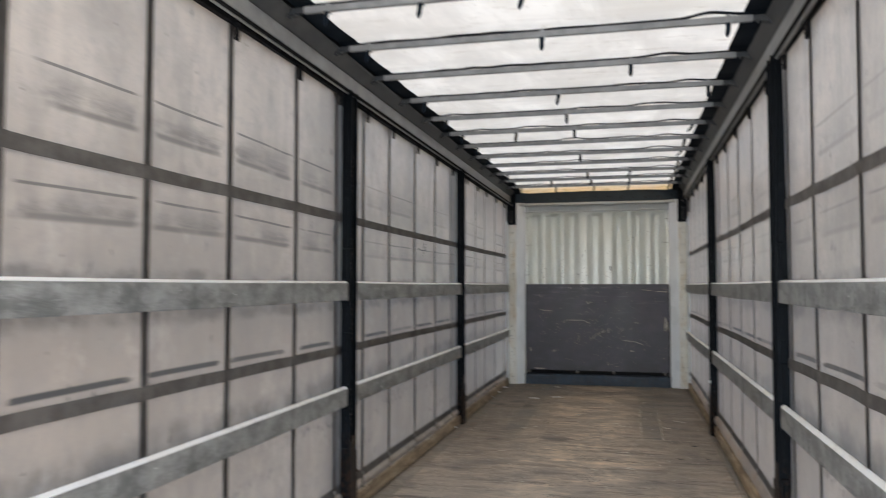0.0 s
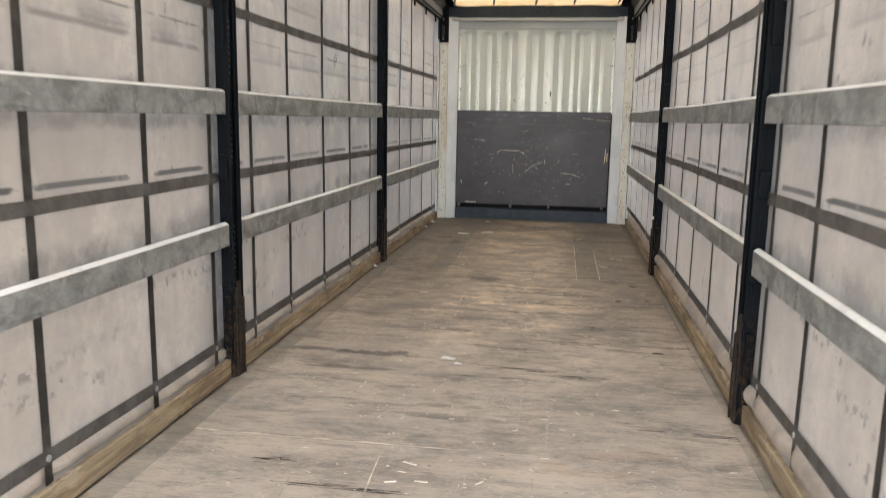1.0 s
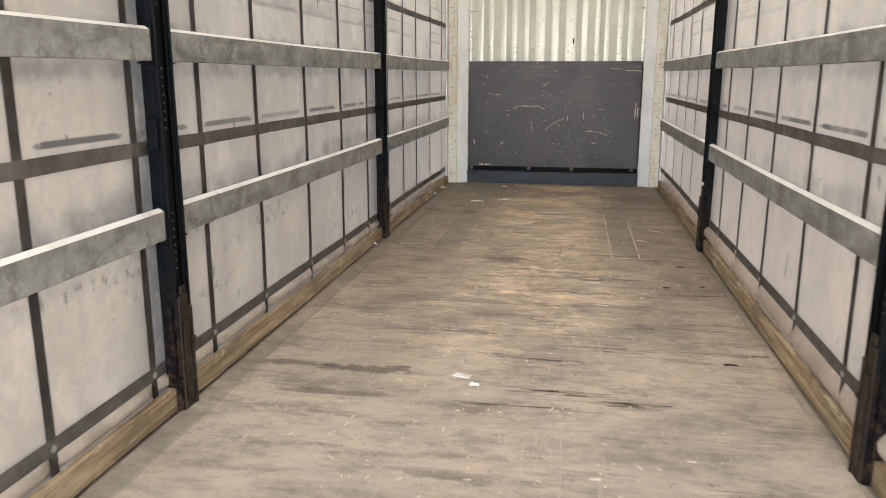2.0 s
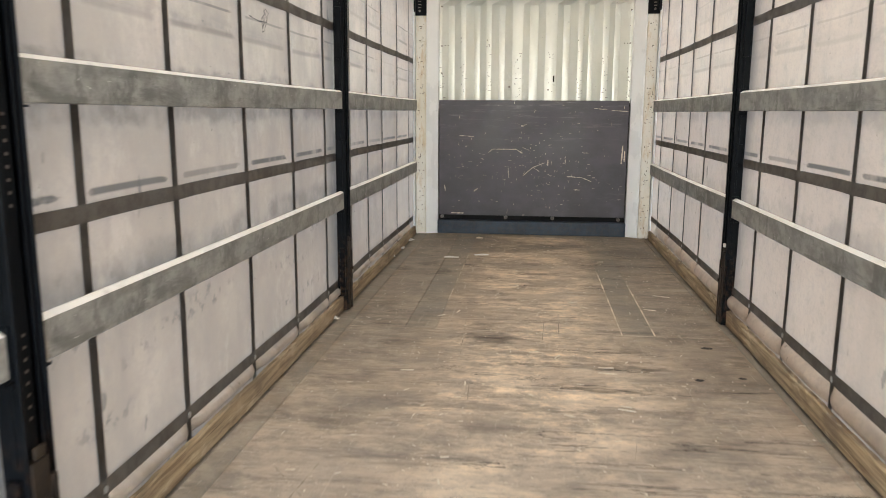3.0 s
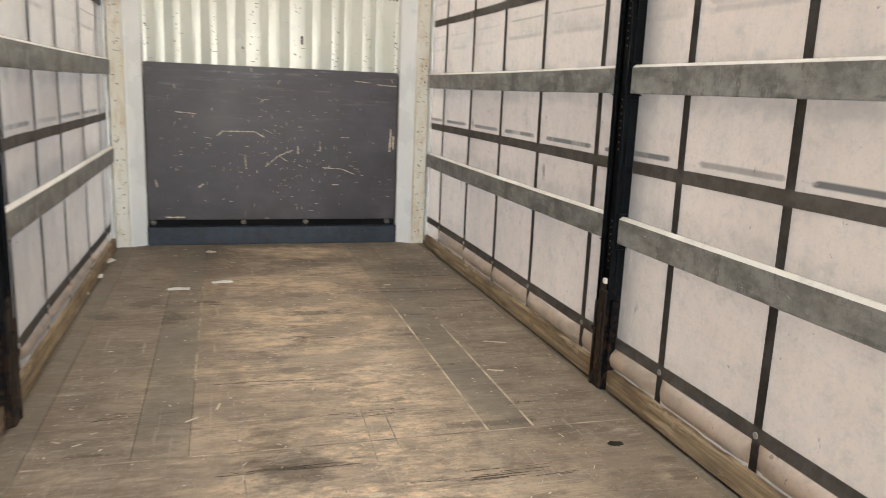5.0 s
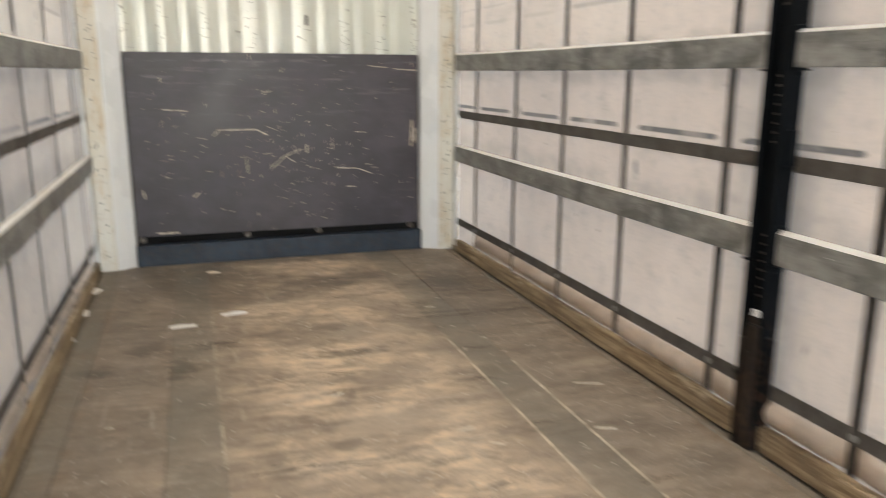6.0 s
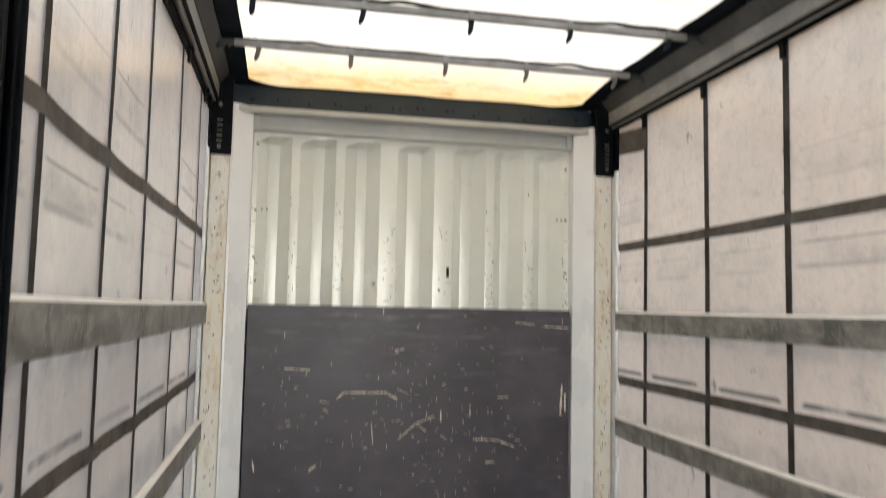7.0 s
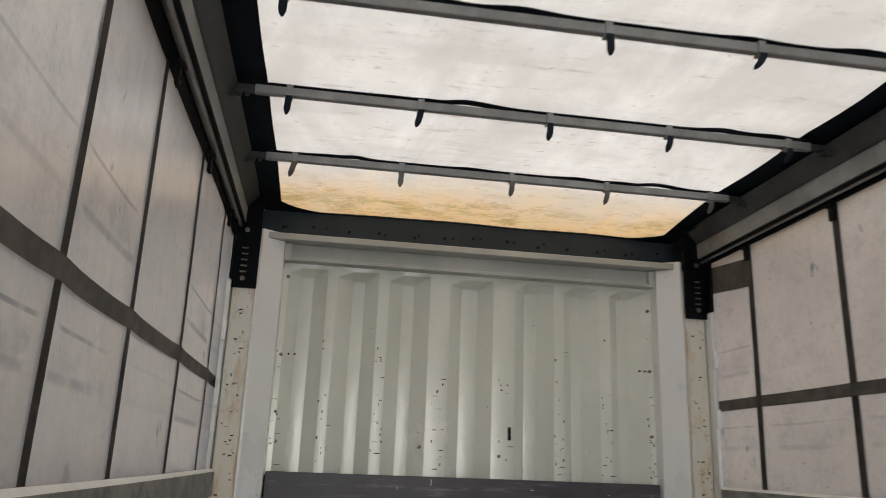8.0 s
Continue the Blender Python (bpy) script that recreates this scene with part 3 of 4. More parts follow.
# ---- the plan ----
REAR, FRONT = -1.1, 10.86
CURTAIN_X = {-1: 1.264, 1: 1.247}
SIDE = 1.21
STRAPS = {
    -1: [-0.9, -0.25, 0.4, 1.03, 1.66, 2.345, 2.93, 3.61, 4.19, 4.69, 5.27, 5.96, 6.61, 7.25, 7.94, 8.54, 9.10, 9.79, 10.47],
    1: [-0.9, -0.25, 0.35, 0.95, 1.57, 2.20, 2.82, 3.50, 4.00, 4.52, 5.18, 5.85, 6.485, 7.07, 7.755, 8.45, 9.07, 9.70, 10.35],
}
BANDS = {-1: (0.176, 1.005, 1.815), 1: (0.224, 1.005, 1.815)}
POSTS = {-1: (4.315, 7.535), 1: (4.165, 7.485)}
BOWS = [10.205 - 0.628 * k for k in range(18)]


def curtain_x(s, y, z):
    """How far from the middle the cloth of side s hangs."""
    near = min(abs(y - p) for p in STRAPS[s])
    free = 1 - math.exp(-((near / 0.09) ** 2))
    wave = 0.006 * math.sin(1.9 * y + 2.3 * s) + 0.007 * noise.noise((0.9 * y, 0.8 * z, 5.0 * s))
    belly = 0.010 * free * math.sin(math.pi * min(1, max(0, (z - 0.2) / 2.4)))
    return s * (CURTAIN_X[s] + wave + belly)


# ---- ground outside ----
bm = bmesh.new()
sheet(bm, [-400, -60, -12, 12, 60, 400], [-400, -60, -12, 30, 80, 400], lambda x, y: (x, y, -1.22))
tagged(link_mesh("ground", bm, YARD), "pale grey concrete yard under the trailer", "ground", kind="structure")

# ---- floor ----
floor = thing("floor", (0, 0, 0), "worn brown plywood trailer floor with scuffs", "floor", kind="structure")
JOINTS = [REAR, 0.14, 3.63, 7.13, FRONT]
for y0, y1 in zip(JOINTS, JOINTS[1:]):
    bm = bmesh.new()
    strips = [(-0.750, -0.560), (0.552, 0.742)] if y0 > 7 else []
    if not strips:
        box(bm, -1.095, 1.165, y0 + 0.002, y1 - 0.002, -0.03, 0.0)
    else:
        for x0, x1 in ((-1.095, -0.752), (-0.558, 0.550), (0.744, 1.165)):
            box(bm, x0, x1, y0 + 0.002, y1 - 0.002, -0.03, 0.0)
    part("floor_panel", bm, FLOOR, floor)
    for x0, x1 in strips:
        bm = bmesh.new()
        box(bm, x0, x1, y0 + 0.003, y1 - 0.002, -0.03, -0.001)
        part("inlay_board", bm, INLAY, floor, "dark greyish inlaid floor board")
for y in JOINTS[1:-1]:
    bm = bmesh.new()
    box(bm, -1.09, 0.02 if y < 7 else 1.16, y - (0.0045 if y < 7 else 0.003), y + (0.0045 if y < 7 else 0.003), -0.02, 0.0015)
    part("joint_strip", bm, JOINT if y < 7 else SEAM, floor, "pale worn joint between floor panels")
for x, y0, y1 in ((-0.559, 7.9, 9.5), (0.551, 7.14, 8.95), (0.743, 7.14, 8.5)):
    bm = bmesh.new()
    box(bm, x - 0.0045, x + 0.0045, y0, y1, -0.02, 0.0012)
    part("joint_strip", bm, JOINT if x > 0 else SEAM, floor, "pale worn joint beside the inlay")
bm = bmesh.new()
box(bm, -1.19, 1.19, REAR, 11.0, -0.16, -0.035)
part("subfloor", bm, RAVE, floor)

# ---- side raves, curtains and rails ----
for s, side in ((-1, "left"), (1, "right")):
    bm = bmesh.new()
    edge = 1.098 if s < 0 else 1.168
    prof = ((edge, -0.03), (edge, -0.002), (edge + 0.006, 0.003), (1.196, 0.004), (1.202, 0.001), (1.208, -0.012), (1.238, -0.012), (1.246, 0.022), (1.315, 0.022), (1.315, -0.16), (edge, -0.16))
    prism(bm, [(s * x, z) for x, z in prof], REAR, 10.95)
    tagged(link_mesh("trim_rave_" + side, bm, RAVE_TOP), "dirty steel side rave along the floor edge", "trim", kind="structure")
    wall = thing("wall_" + side, (0, 0, 0), "stained light grey tarpaulin side curtain with dark straps", "side curtain", kind="structure")
    bm = bmesh.new()
    zs = [0.02, 0.06] + grid(0.09, 0.23, 0.007) + grid(0.30, 2.62, 0.08)
    layers = [bm.verts.layers.float.new(k) for k in ("free", "rub_a", "rub_b", "rub_c", "smudge", "soil_shade")]
    ys = grid(REAR, 11.0, 0.03)
    rows = sheet(bm, ys, zs, lambda y, z: (curtain_x(s, y, z), y, z))
    rnd = random.Random(5 + s)
    panels = [(rnd.choice((0.2, 0.5, 0.8, 1.0)), rnd.choice((0.1, 0.4, 0.7, 1.0)), rnd.choice((0.6, 0.9, 1.0, 1.0))) for _ in range(40)]
    for y, col in zip(ys, rows):
        near = min(abs(y - p) for p in STRAPS[s])
        k = sum(p < y for p in STRAPS[s])
        worn = 0.9 if s < 0 else 0.55
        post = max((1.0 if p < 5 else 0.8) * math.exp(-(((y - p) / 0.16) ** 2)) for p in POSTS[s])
        heavy = s < 0 and 1.0 < y < 4.25
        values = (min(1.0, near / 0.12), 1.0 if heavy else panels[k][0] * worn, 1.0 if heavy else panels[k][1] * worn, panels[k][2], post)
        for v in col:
            # fades upward for the roof's light on the upper cloth, stronger on the left
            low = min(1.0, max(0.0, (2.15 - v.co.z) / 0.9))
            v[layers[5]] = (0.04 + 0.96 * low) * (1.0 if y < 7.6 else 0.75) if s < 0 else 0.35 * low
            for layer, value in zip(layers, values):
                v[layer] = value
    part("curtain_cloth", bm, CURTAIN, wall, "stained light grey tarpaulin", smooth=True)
    for y in STRAPS[s]:
        bm = bmesh.new()
        w = 0.021
        rows = sheet(bm, [y - w, y + w], [0.02, 0.06] + grid(0.09, 0.23, 0.007) + grid(0.30, 2.60, 0.1), lambda u, z: (curtain_x(s, u, z) - s * 0.004, u, z))
        bmesh.ops.solidify(bm, geom=list(bm.faces), thickness=0.002 * s)
        part("vertical_strap", bm, STRAP, wall, "dark grey webbing strap", smooth=False)
    # the weighted hem bulges out in a roll between each two straps
    hem_top, hem_low, fat = (0.151, 0.096, 0.034) if s < 0 else (0.199, 0.108, 0.040)
    rnd = random.Random(61 + s)
    for ya, yb in zip(STRAPS[s], STRAPS[s][1:]):
        bm = bmesh.new()
        swell, droop = rnd.uniform(0.85, 1.1), rnd.uniform(-0.004, 0.003)
        us = [ya + 0.019 + (yb - ya - 0.038) * k / 20 for k in range(21)]

        def roll(y, v):
            end = min(y - ya, yb - y) - 0.019
            full = (1 - math.exp(-((end + 0.004) / 0.035) ** 1.5)) * swell
            z = hem_top + droop * full - (hem_top - hem_low) * v
            x = fat * full * max(0.0, math.sin(math.pi * min(1.0, v * 0.92 + 0.04))) ** 0.6 + 0.003 * noise.noise((9 * y, 14 * v, s))
            return (curtain_x(s, y, z) - s * (0.003 + x), y, z)

        sheet(bm, us, [k / 10 for k in range(11)], roll)
        part("hem_roll", bm, CURTAIN, wall, smooth=True)
    for zc in BANDS[s]:
        bm = bmesh.new()
        sheet(bm, grid(REAR, 11.0, 0.06), [zc - 0.026, zc + 0.026], lambda y, z: (curtain_x(s, y, z) - s * 0.0075, y, z))
        part("horizontal_band", bm, STRAP, wall, "dark grey webbing band")
    for y in STRAPS[s]:
        bm = bmesh.new()
        cx = curtain_x(s, y, BANDS[s][0])
        rod(bm, (cx - s * 0.007, y, BANDS[s][0] - 0.006), (cx - s * 0.0105, y, BANDS[s][0] - 0.006), 0.012, 12)
        part("eyelet", bm, RAIL, wall, "dull grey metal eyelet")
    if s > 0:
        bm = bmesh.new()
        sheet(bm, grid(10.33, 10.80, 0.05), grid(2.36, 2.50, 0.05), lambda y, z: (curtain_x(s, y, z + 0.10 * (y - 10.33)) - s * 0.010, y, z + 0.10 * (y - 10.33)))
        part("reinforcement_patch", bm, STRAP, wall, "grey reinforcement patch")
    # top: dark roller track, then the aluminium rail, then the dark roof edge
    rail = thing("trim_roof_rail_" + side, (0, 0, 0), "grey aluminium roof rail with dark roller track", "roof rail", kind="structure")
    part("rail", prism(bmesh.new(), [(s * x, z) for x, z in ((1.200, 2.594), (1.1925, 2.600), (1.1905, 2.674), (1.196, 2.680), (1.32, 2.680), (1.32, 2.594))], REAR, 10.933), RAIL, rail)
    # the rail's upper facet as its own piece, coloured darker
    part("cant_rail", prism(bmesh.new(), [(s * x, z) for x, z in ((1.197, 2.6805), (1.186, 2.688), (1.140, 2.742), (1.136, 2.756), (1.150, 2.764), (1.32, 2.764), (1.32, 2.6805))], REAR, 10.933), CANT, rail, "upper facet of the roof rail, in darker grey")
    part("lip", prism(bmesh.new(), [(s * x, z) for x, z in ((1.192, 2.582), (1.189, 2.588), (1.193, 2.5945), (1.206, 2.5945), (1.206, 2.582))], REAR, 10.933), TRACK, rail, "black lower lip")
    part("groove", prism(bmesh.new(), [(s * x, z) for x, z in ((1.209, 2.576), (1.207, 2.584), (1.214, 2.590), (1.222, 2.584), (1.220, 2.576))], REAR, 10.933), RAIL, rail, "dull bead along the track")
    part("roller_track", prism(bmesh.new(), [(s * x, z) for x, z in ((1.240, 2.566), (1.240, 2.5935), (1.31, 2.5935), (1.31, 2.566))], REAR, 10.933), TRACK, rail, "black roller track")
    part("upper_rail", prism(bmesh.new(), [(s * x, z) for x, z in ((1.145, 2.770), (1.145, 2.845), (1.32, 2.845), (1.32, 2.770))], REAR, 10.933), TRACK, rail, "black upper rail")
    for y in STRAPS[s]:
        bm = bmesh.new()
        box(bm, s * 1.226, s * 1.240, y - 0.016, y + 0.016, 2.49, 2.566, 0.004)
        box(bm, s * 1.230, s * 1.238, y - 0.030, y + 0.026, 2.545, 2.568, 0.004)
        rod(bm, (s * 1.224, y - 0.018, 2.556), (s * 1.224, y + 0.018, 2.556), 0.010, 8)
        rod(bm, (s * 1.222, y, 2.515), (s * 1.230, y, 2.515), 0.006, 8)
        part("roller", bm, TRACK, rail, "black curtain roller")

# ---- roof sheet ----
bm = bmesh.new()


def roof_z(x, y):
    k = (BOWS[0] - y) / 0.628
    sag = 0.014 * math.sin(math.pi * (k - math.floor(k))) if y < BOWS[0] else 0.05 * (y - BOWS[0]) / 0.69
    return 2.802 - sag + 0.006 * noise.noise((2.2 * x, 2.2 * y, 1.0)) - 0.012 * (x / 1.1) ** 2


sheet(bm, grid(-1.06, 1.06, 0.06), grid(REAR, 11.02, 0.05), lambda x, y: (x, y, roof_z(x, y)))
tagged(link_mesh("ceiling", bm, ROOF, True), "translucent white tarpaulin roof, yellowed at the front", "roof sheet", kind="structure")
for s, side in ((-1, "left"), (1, "right")):
    bm = bmesh.new()
    sheet(bm, [s * 1.035, s * 1.09, s * 1.16, s * 1.194], grid(REAR, 10.932, 0.1), lambda x, y: (x, y, roof_z(x, y) - 0.006))
    tagged(link_mesh("trim_roof_edge_" + side, bm, RUBBER), "black reinforced edge of the roof sheet", "trim", kind="structure")
bm = bmesh.new()
inner = lambda x: 10.925 - 0.24 * abs(x / 1.08) ** 10
xs = grid(-1.12, 1.12, 0.04)
sheet(bm, xs, [0.0, 0.5, 1.0], lambda x, v: (x, inner(x) + (11.03 - inner(x)) * v, roof_z(x, 10.9) - 0.012))
tagged(link_mesh("trim_roof_edge_front", bm, RUBBER), "black reinforced front edge of the roof sheet", "trim", kind="structure")


# ---- roof bows ----
def roof_bow():
    ob = thing("roof_bow", (0, BOWS[0], 2.742), "galvanised steel roof bow with hanging dark tabs", "roof bow", "bows under the roof sheet")
    bm = bmesh.new()
    box(bm, -1.075, 1.075, -0.013, 0.013, -0.017, 0.017, 0.004)
    part("tube", bm, BOW, ob)
    # end brackets, with the shadow at the bow's ends put into their colour
    for s in (-1, 1):
        bm = bmesh.new()
        box(bm, s * 1.0755, s * 1.15, -0.011, 0.011, -0.014, 0.014, 0.003)
        box(bm, s * 1.12, s * 1.155, -0.020, 0.020, -0.024, -0.0145, 0.002)
        rod(bm, (s * 1.10, 0, -0.026), (s * 1.10, 0, -0.018), 0.008)
        rod(bm, (s * 1.155, 0, -0.034), (s * 1.155, 0, -0.02), 0.011)
        part("end_bracket", bm, BRACKET, ob, "dull steel end bracket, coloured dark for the shadow there")
    return ob


def tab(parent, x, lean, material):
    bm = bmesh.new()
    box(bm, x - 0.012, x + 0.012, -0.018, 0.018, -0.023, 0.022, 0.002)
    part("clip", bm, BOW, parent)
    bm = bmesh.new()
    ring = []
    for k in range(9):
        t = k / 8
        w = 0.012 if t < 0.7 else 0.012 - 0.009 * ((t - 0.7) / 0.3) ** 2
        cx, z = x + math.sin(lean) * 0.075 * t ** 1.4, -0.020 - math.cos(lean) * 0.078 * t
        y = -0.021 - 0.010 * math.sin(2.2 * t)
        ring.append([bm.verts.new(v) for v in ((cx - w, y, z), (cx + w, y, z), (cx + w, y + 0.003, z), (cx - w, y + 0.003, z))])
    for a, c in zip(ring, ring[1:]):
        for k in range(4):
            bm.faces.new((a[k], c[k], c[(k + 1) % 4], a[(k + 1) % 4]))
    bm.faces.new(ring[0]), bm.faces.new(list(reversed(ring[-1])))
    bmesh.ops.recalc_face_normals(bm, faces=bm.faces)
    part("tab", bm, material, parent, "hanging webbing tab")


def webbing(parent, seed):
    """A dark hem on top of the bow, lifted here and there."""
    rnd = random.Random(seed)
    humps = [(rnd.uniform(-0.95, 0.95), rnd.uniform(0.002, 0.010), rnd.uniform(0.05, 0.11)) for _ in range(6)]
    humps.append((0.78 + rnd.uniform(-0.08, 0.08), 0.012, 0.09))
    bm = bmesh.new()
    xs = grid(-1.06, 1.06, 0.02)
    up = [0.020 + sum(h * math.exp(-(((x - c) / w) ** 2)) for c, h, w in humps) for x in xs]
    a = [[bm.verts.new((x, yy, u + dz)) for yy, dz in ((-0.017, 0), (0.017, 0), (0.017, 0.004), (-0.017, 0.004))] for x, u in zip(xs, up)]
    for p, q in zip(a, a[1:]):
        for k in range(4):
            bm.faces.new((p[k], q[k], q[(k + 1) % 4], p[(k + 1) % 4]))
    part("hem", bm, RUBBER, parent, "black webbing hem")


first = roof_bow()
bows = [first] + [copy_thing(first, Matrix.Translation((0, y, 2.742))) for y in BOWS[1:]]
for i, b in enumerate(bows):
    rnd = random.Random(40 + i)
    for x in (-0.95, -0.47, 0.005, 0.48, 0.97):
        if (i > 2 and rnd.random() < (0.15 if abs(abs(x) - 0.48) > 0.1 else 0.7)) or (i == 2 and -0.5 < x < -0.4):
            continue
        tab(b, x + rnd.uniform(-0.015, 0.015), -rnd.uniform(0.0, 0.8) * (1 if x > 0.3 else 0.3), STRAP if i == 0 else RUBBER)
    webbing(b, 70 + i)


# ---- curtain posts ----
def curtain_post(s, y):
    ob = thing("curtain_post", (s * SIDE, y, 0), "black painted steel curtain post with rusty foot", "post", "posts along the side curtains")
    u = -s  # towards the middle
    for d in (-1, 1):
        bm = bmesh.new()
        box(bm, u * 0.026, u * -0.040, d * 0.054, d * 0.045, 0.0, 2.60, 0.0035)
        box(bm, u * 0.004, u * -0.006, d * 0.0535, d * 0.059, 0.45, 2.58, 0.002)
        part("flange", bm, POST, ob)
        bm = bmesh.new()
        box(bm, u * 0.010, u * 0.018, d * 0.044, d * 0.030, 0.02, 2.58, 0.002)
        part("inner_lip", bm, POST, ob)
    bm = bmesh.new()
    box(bm, u * -0.012, u * -0.004, -0.044, 0.044, 0.0, 2.60)
    part("web", bm, POST, ob)
    bm = bmesh.new()
    box(bm, u * -0.0035, u * 0.008, -0.020, 0.020, 0.02, 2.58, 0.002)
    rack = part("rack", bm, POST, ob, "perforated black locking strip")
    # holes in a pale colour, for light passing through them
    bm = bmesh.new()
    box(bm, u * 0.007, u * 0.0092, -0.005, 0.005, 0.0, 0.008, 0.001)
    slot = part("slot", bm, BOLT, rack, "hole coloured bright for the light behind it")
    slot.location.z = 0.55
    for z0, count in ((0.55, 8), (1.07, 8), (1.50, 9), (1.95, 9)):
        for k in range(count):
            if (z0, k) != (0.55, 0):
                o = new("slot", slot.data)
                o.parent, o.location = rack, (0, 0, z0 + 0.030 * k)
    # the foot: a plated box between the flanges, worn to rust
    bm = bmesh.new()
    box(bm, u * -0.003, u * 0.031, -0.043, 0.022, 0.0, 0.455, 0.004)
    box(bm, u * 0.0, u * 0.036, 0.024, 0.044, 0.0, 0.40, 0.004)
    box(bm, u * 0.032, u * 0.038, -0.030, 0.008, 0.06, 0.36, 0.003)
    rod(bm, (u * 0.030, 0.034, 0.27), (u * 0.043, 0.034, 0.27), 0.010)
    rod(bm, (u * 0.030, -0.012, 0.10), (u * 0.043, -0.012, 0.10), 0.012)
    foot = part("foot", bm, FOOT, ob, "rusty brown-black steel foot")
    bm = bmesh.new()
    box(bm, u * 0.020, u * 0.032, -0.030, 0.012, 0.457, 0.49, 0.005)
    part("latch", bm, FOOT, foot, "worn latch plate on the foot")
    for d, z0, z1 in ((-1, 0.10, 0.42), (1, 0.0, 0.43)):
        bm = bmesh.new()
        box(bm, u * 0.014, u * -0.020, d * 0.0545, d * (0.078 if d < 0 else 0.068), z0, z1, 0.006)
        part("lever" if d < 0 else "side_plate", bm, POST if d < 0 else FOOT, ob)
    for zc in (1.367, 0.733):
        for d in (-1, 1):
            bm = bmesh.new()
            box(bm, u * 0.016, u * -0.03, d * 0.0545, d * 0.0655, zc - 0.085, zc + 0.070, 0.003)
            box(bm, u * 0.016, u * -0.03, d * 0.0545, d * 0.085, zc - 0.068, zc - 0.062)
            part("slat_holder", bm, POST, ob)
    for z0, z1 in ((1.62, 1.93), (1.00, 1.115)):
        for d in (-1, 1):
            bm = bmesh.new()
            box(bm, u * 0.012, u * -0.028, d * 0.0545, d * 0.072, z0, z1, 0.004)
            part("guide_box", bm, POST, ob)
    return ob


for s in (-1, 1):
    for y in POSTS[s]:
        post = curtain_post(s, y)
        if s > 0 and y > 7:
            # one small white fleck on top of this foot
            bm = bmesh.new()
            box(bm, -0.036, -0.022, -0.034, -0.012, 0.488, 0.512, 0.003)
            part("tape_remnant", bm, PAPER, post, "small white fleck on top of the foot")


# ---- slats and battens ----
def slat(s, y0, y1, top, seed):
    rnd = random.Random(seed)
    ob = thing("side_slat", (s * SIDE, y0, top - 0.058), "weathered grey aluminium side slat, scuffed and stained", "side slat", "slats between the posts")
    L = y1 - y0
    bm = bmesh.new()
    prof = [(-0.0105, -0.058), (-0.0125, -0.055), (-0.0125, 0.0), (-0.0125, 0.0465), (0.003, 0.058), (0.0115, 0.058), (0.0125, 0.056), (0.0125, -0.058)]
    n = max(2, round(L / 0.2))
    rings = []
    bow = rnd.uniform(-0.004, 0.004)
    for i in range(n + 1):
        t = i / n
        o = bow * math.sin(math.pi * t)
        rings.append([bm.verts.new((s * x + o, L * t, z - 0.004 * math.sin(math.pi * t))) for x, z in prof])
    for a, b in zip(rings, rings[1:]):
        for k in range(len(prof)):
            bm.faces.new((a[k], b[k], b[(k + 1) % len(prof)], a[(k + 1) % len(prof)]))
    bm.faces.new(rings[0]), bm.faces.new(list(reversed(rings[-1])))
    bmesh.ops.recalc_face_normals(bm, faces=bm.faces)
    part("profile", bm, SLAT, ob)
    # pale scuffs on the face
    bm = bmesh.new()
    for k in range(max(3, round(2.2 * L))):
        t, zc = rnd.uniform(0.04, 0.96), rnd.uniform(-0.045, 0.034)
        face = s * -0.0129 + bow * math.sin(math.pi * t)
        tilt, l, w = rnd.uniform(-0.6, 0.6), rnd.uniform(0.006, 0.035), rnd.uniform(0.0015, 0.005)
        n = 6
        up, lo = [], []
        for i in range(n + 1):
            q = (i / n - 0.5) * l
            hh = w * (0.25 + rnd.random()) * (1 - abs(2 * i / n - 1) * 0.8) / 2
            zz = zc + q * tilt - 0.004 * math.sin(math.pi * t)
            up.append(bm.verts.new((face, L * t + q, zz + hh)))
            lo.append(bm.verts.new((face, L * t + q, zz - hh)))
        for i in range(n):
            bm.faces.new((lo[i], lo[i + 1], up[i + 1], up[i]))
    tagged(part("scuff_marks", bm, SCUFF, ob), "pale scratches on the slat", kind="stuff")
    return ob


BAYS = {s: [(0.98, POSTS[s][0] - 0.067), (POSTS[s][0] + 0.067, POSTS[s][1] - 0.067), (POSTS[s][1] + 0.067, 10.66)] for s in (-1, 1)}
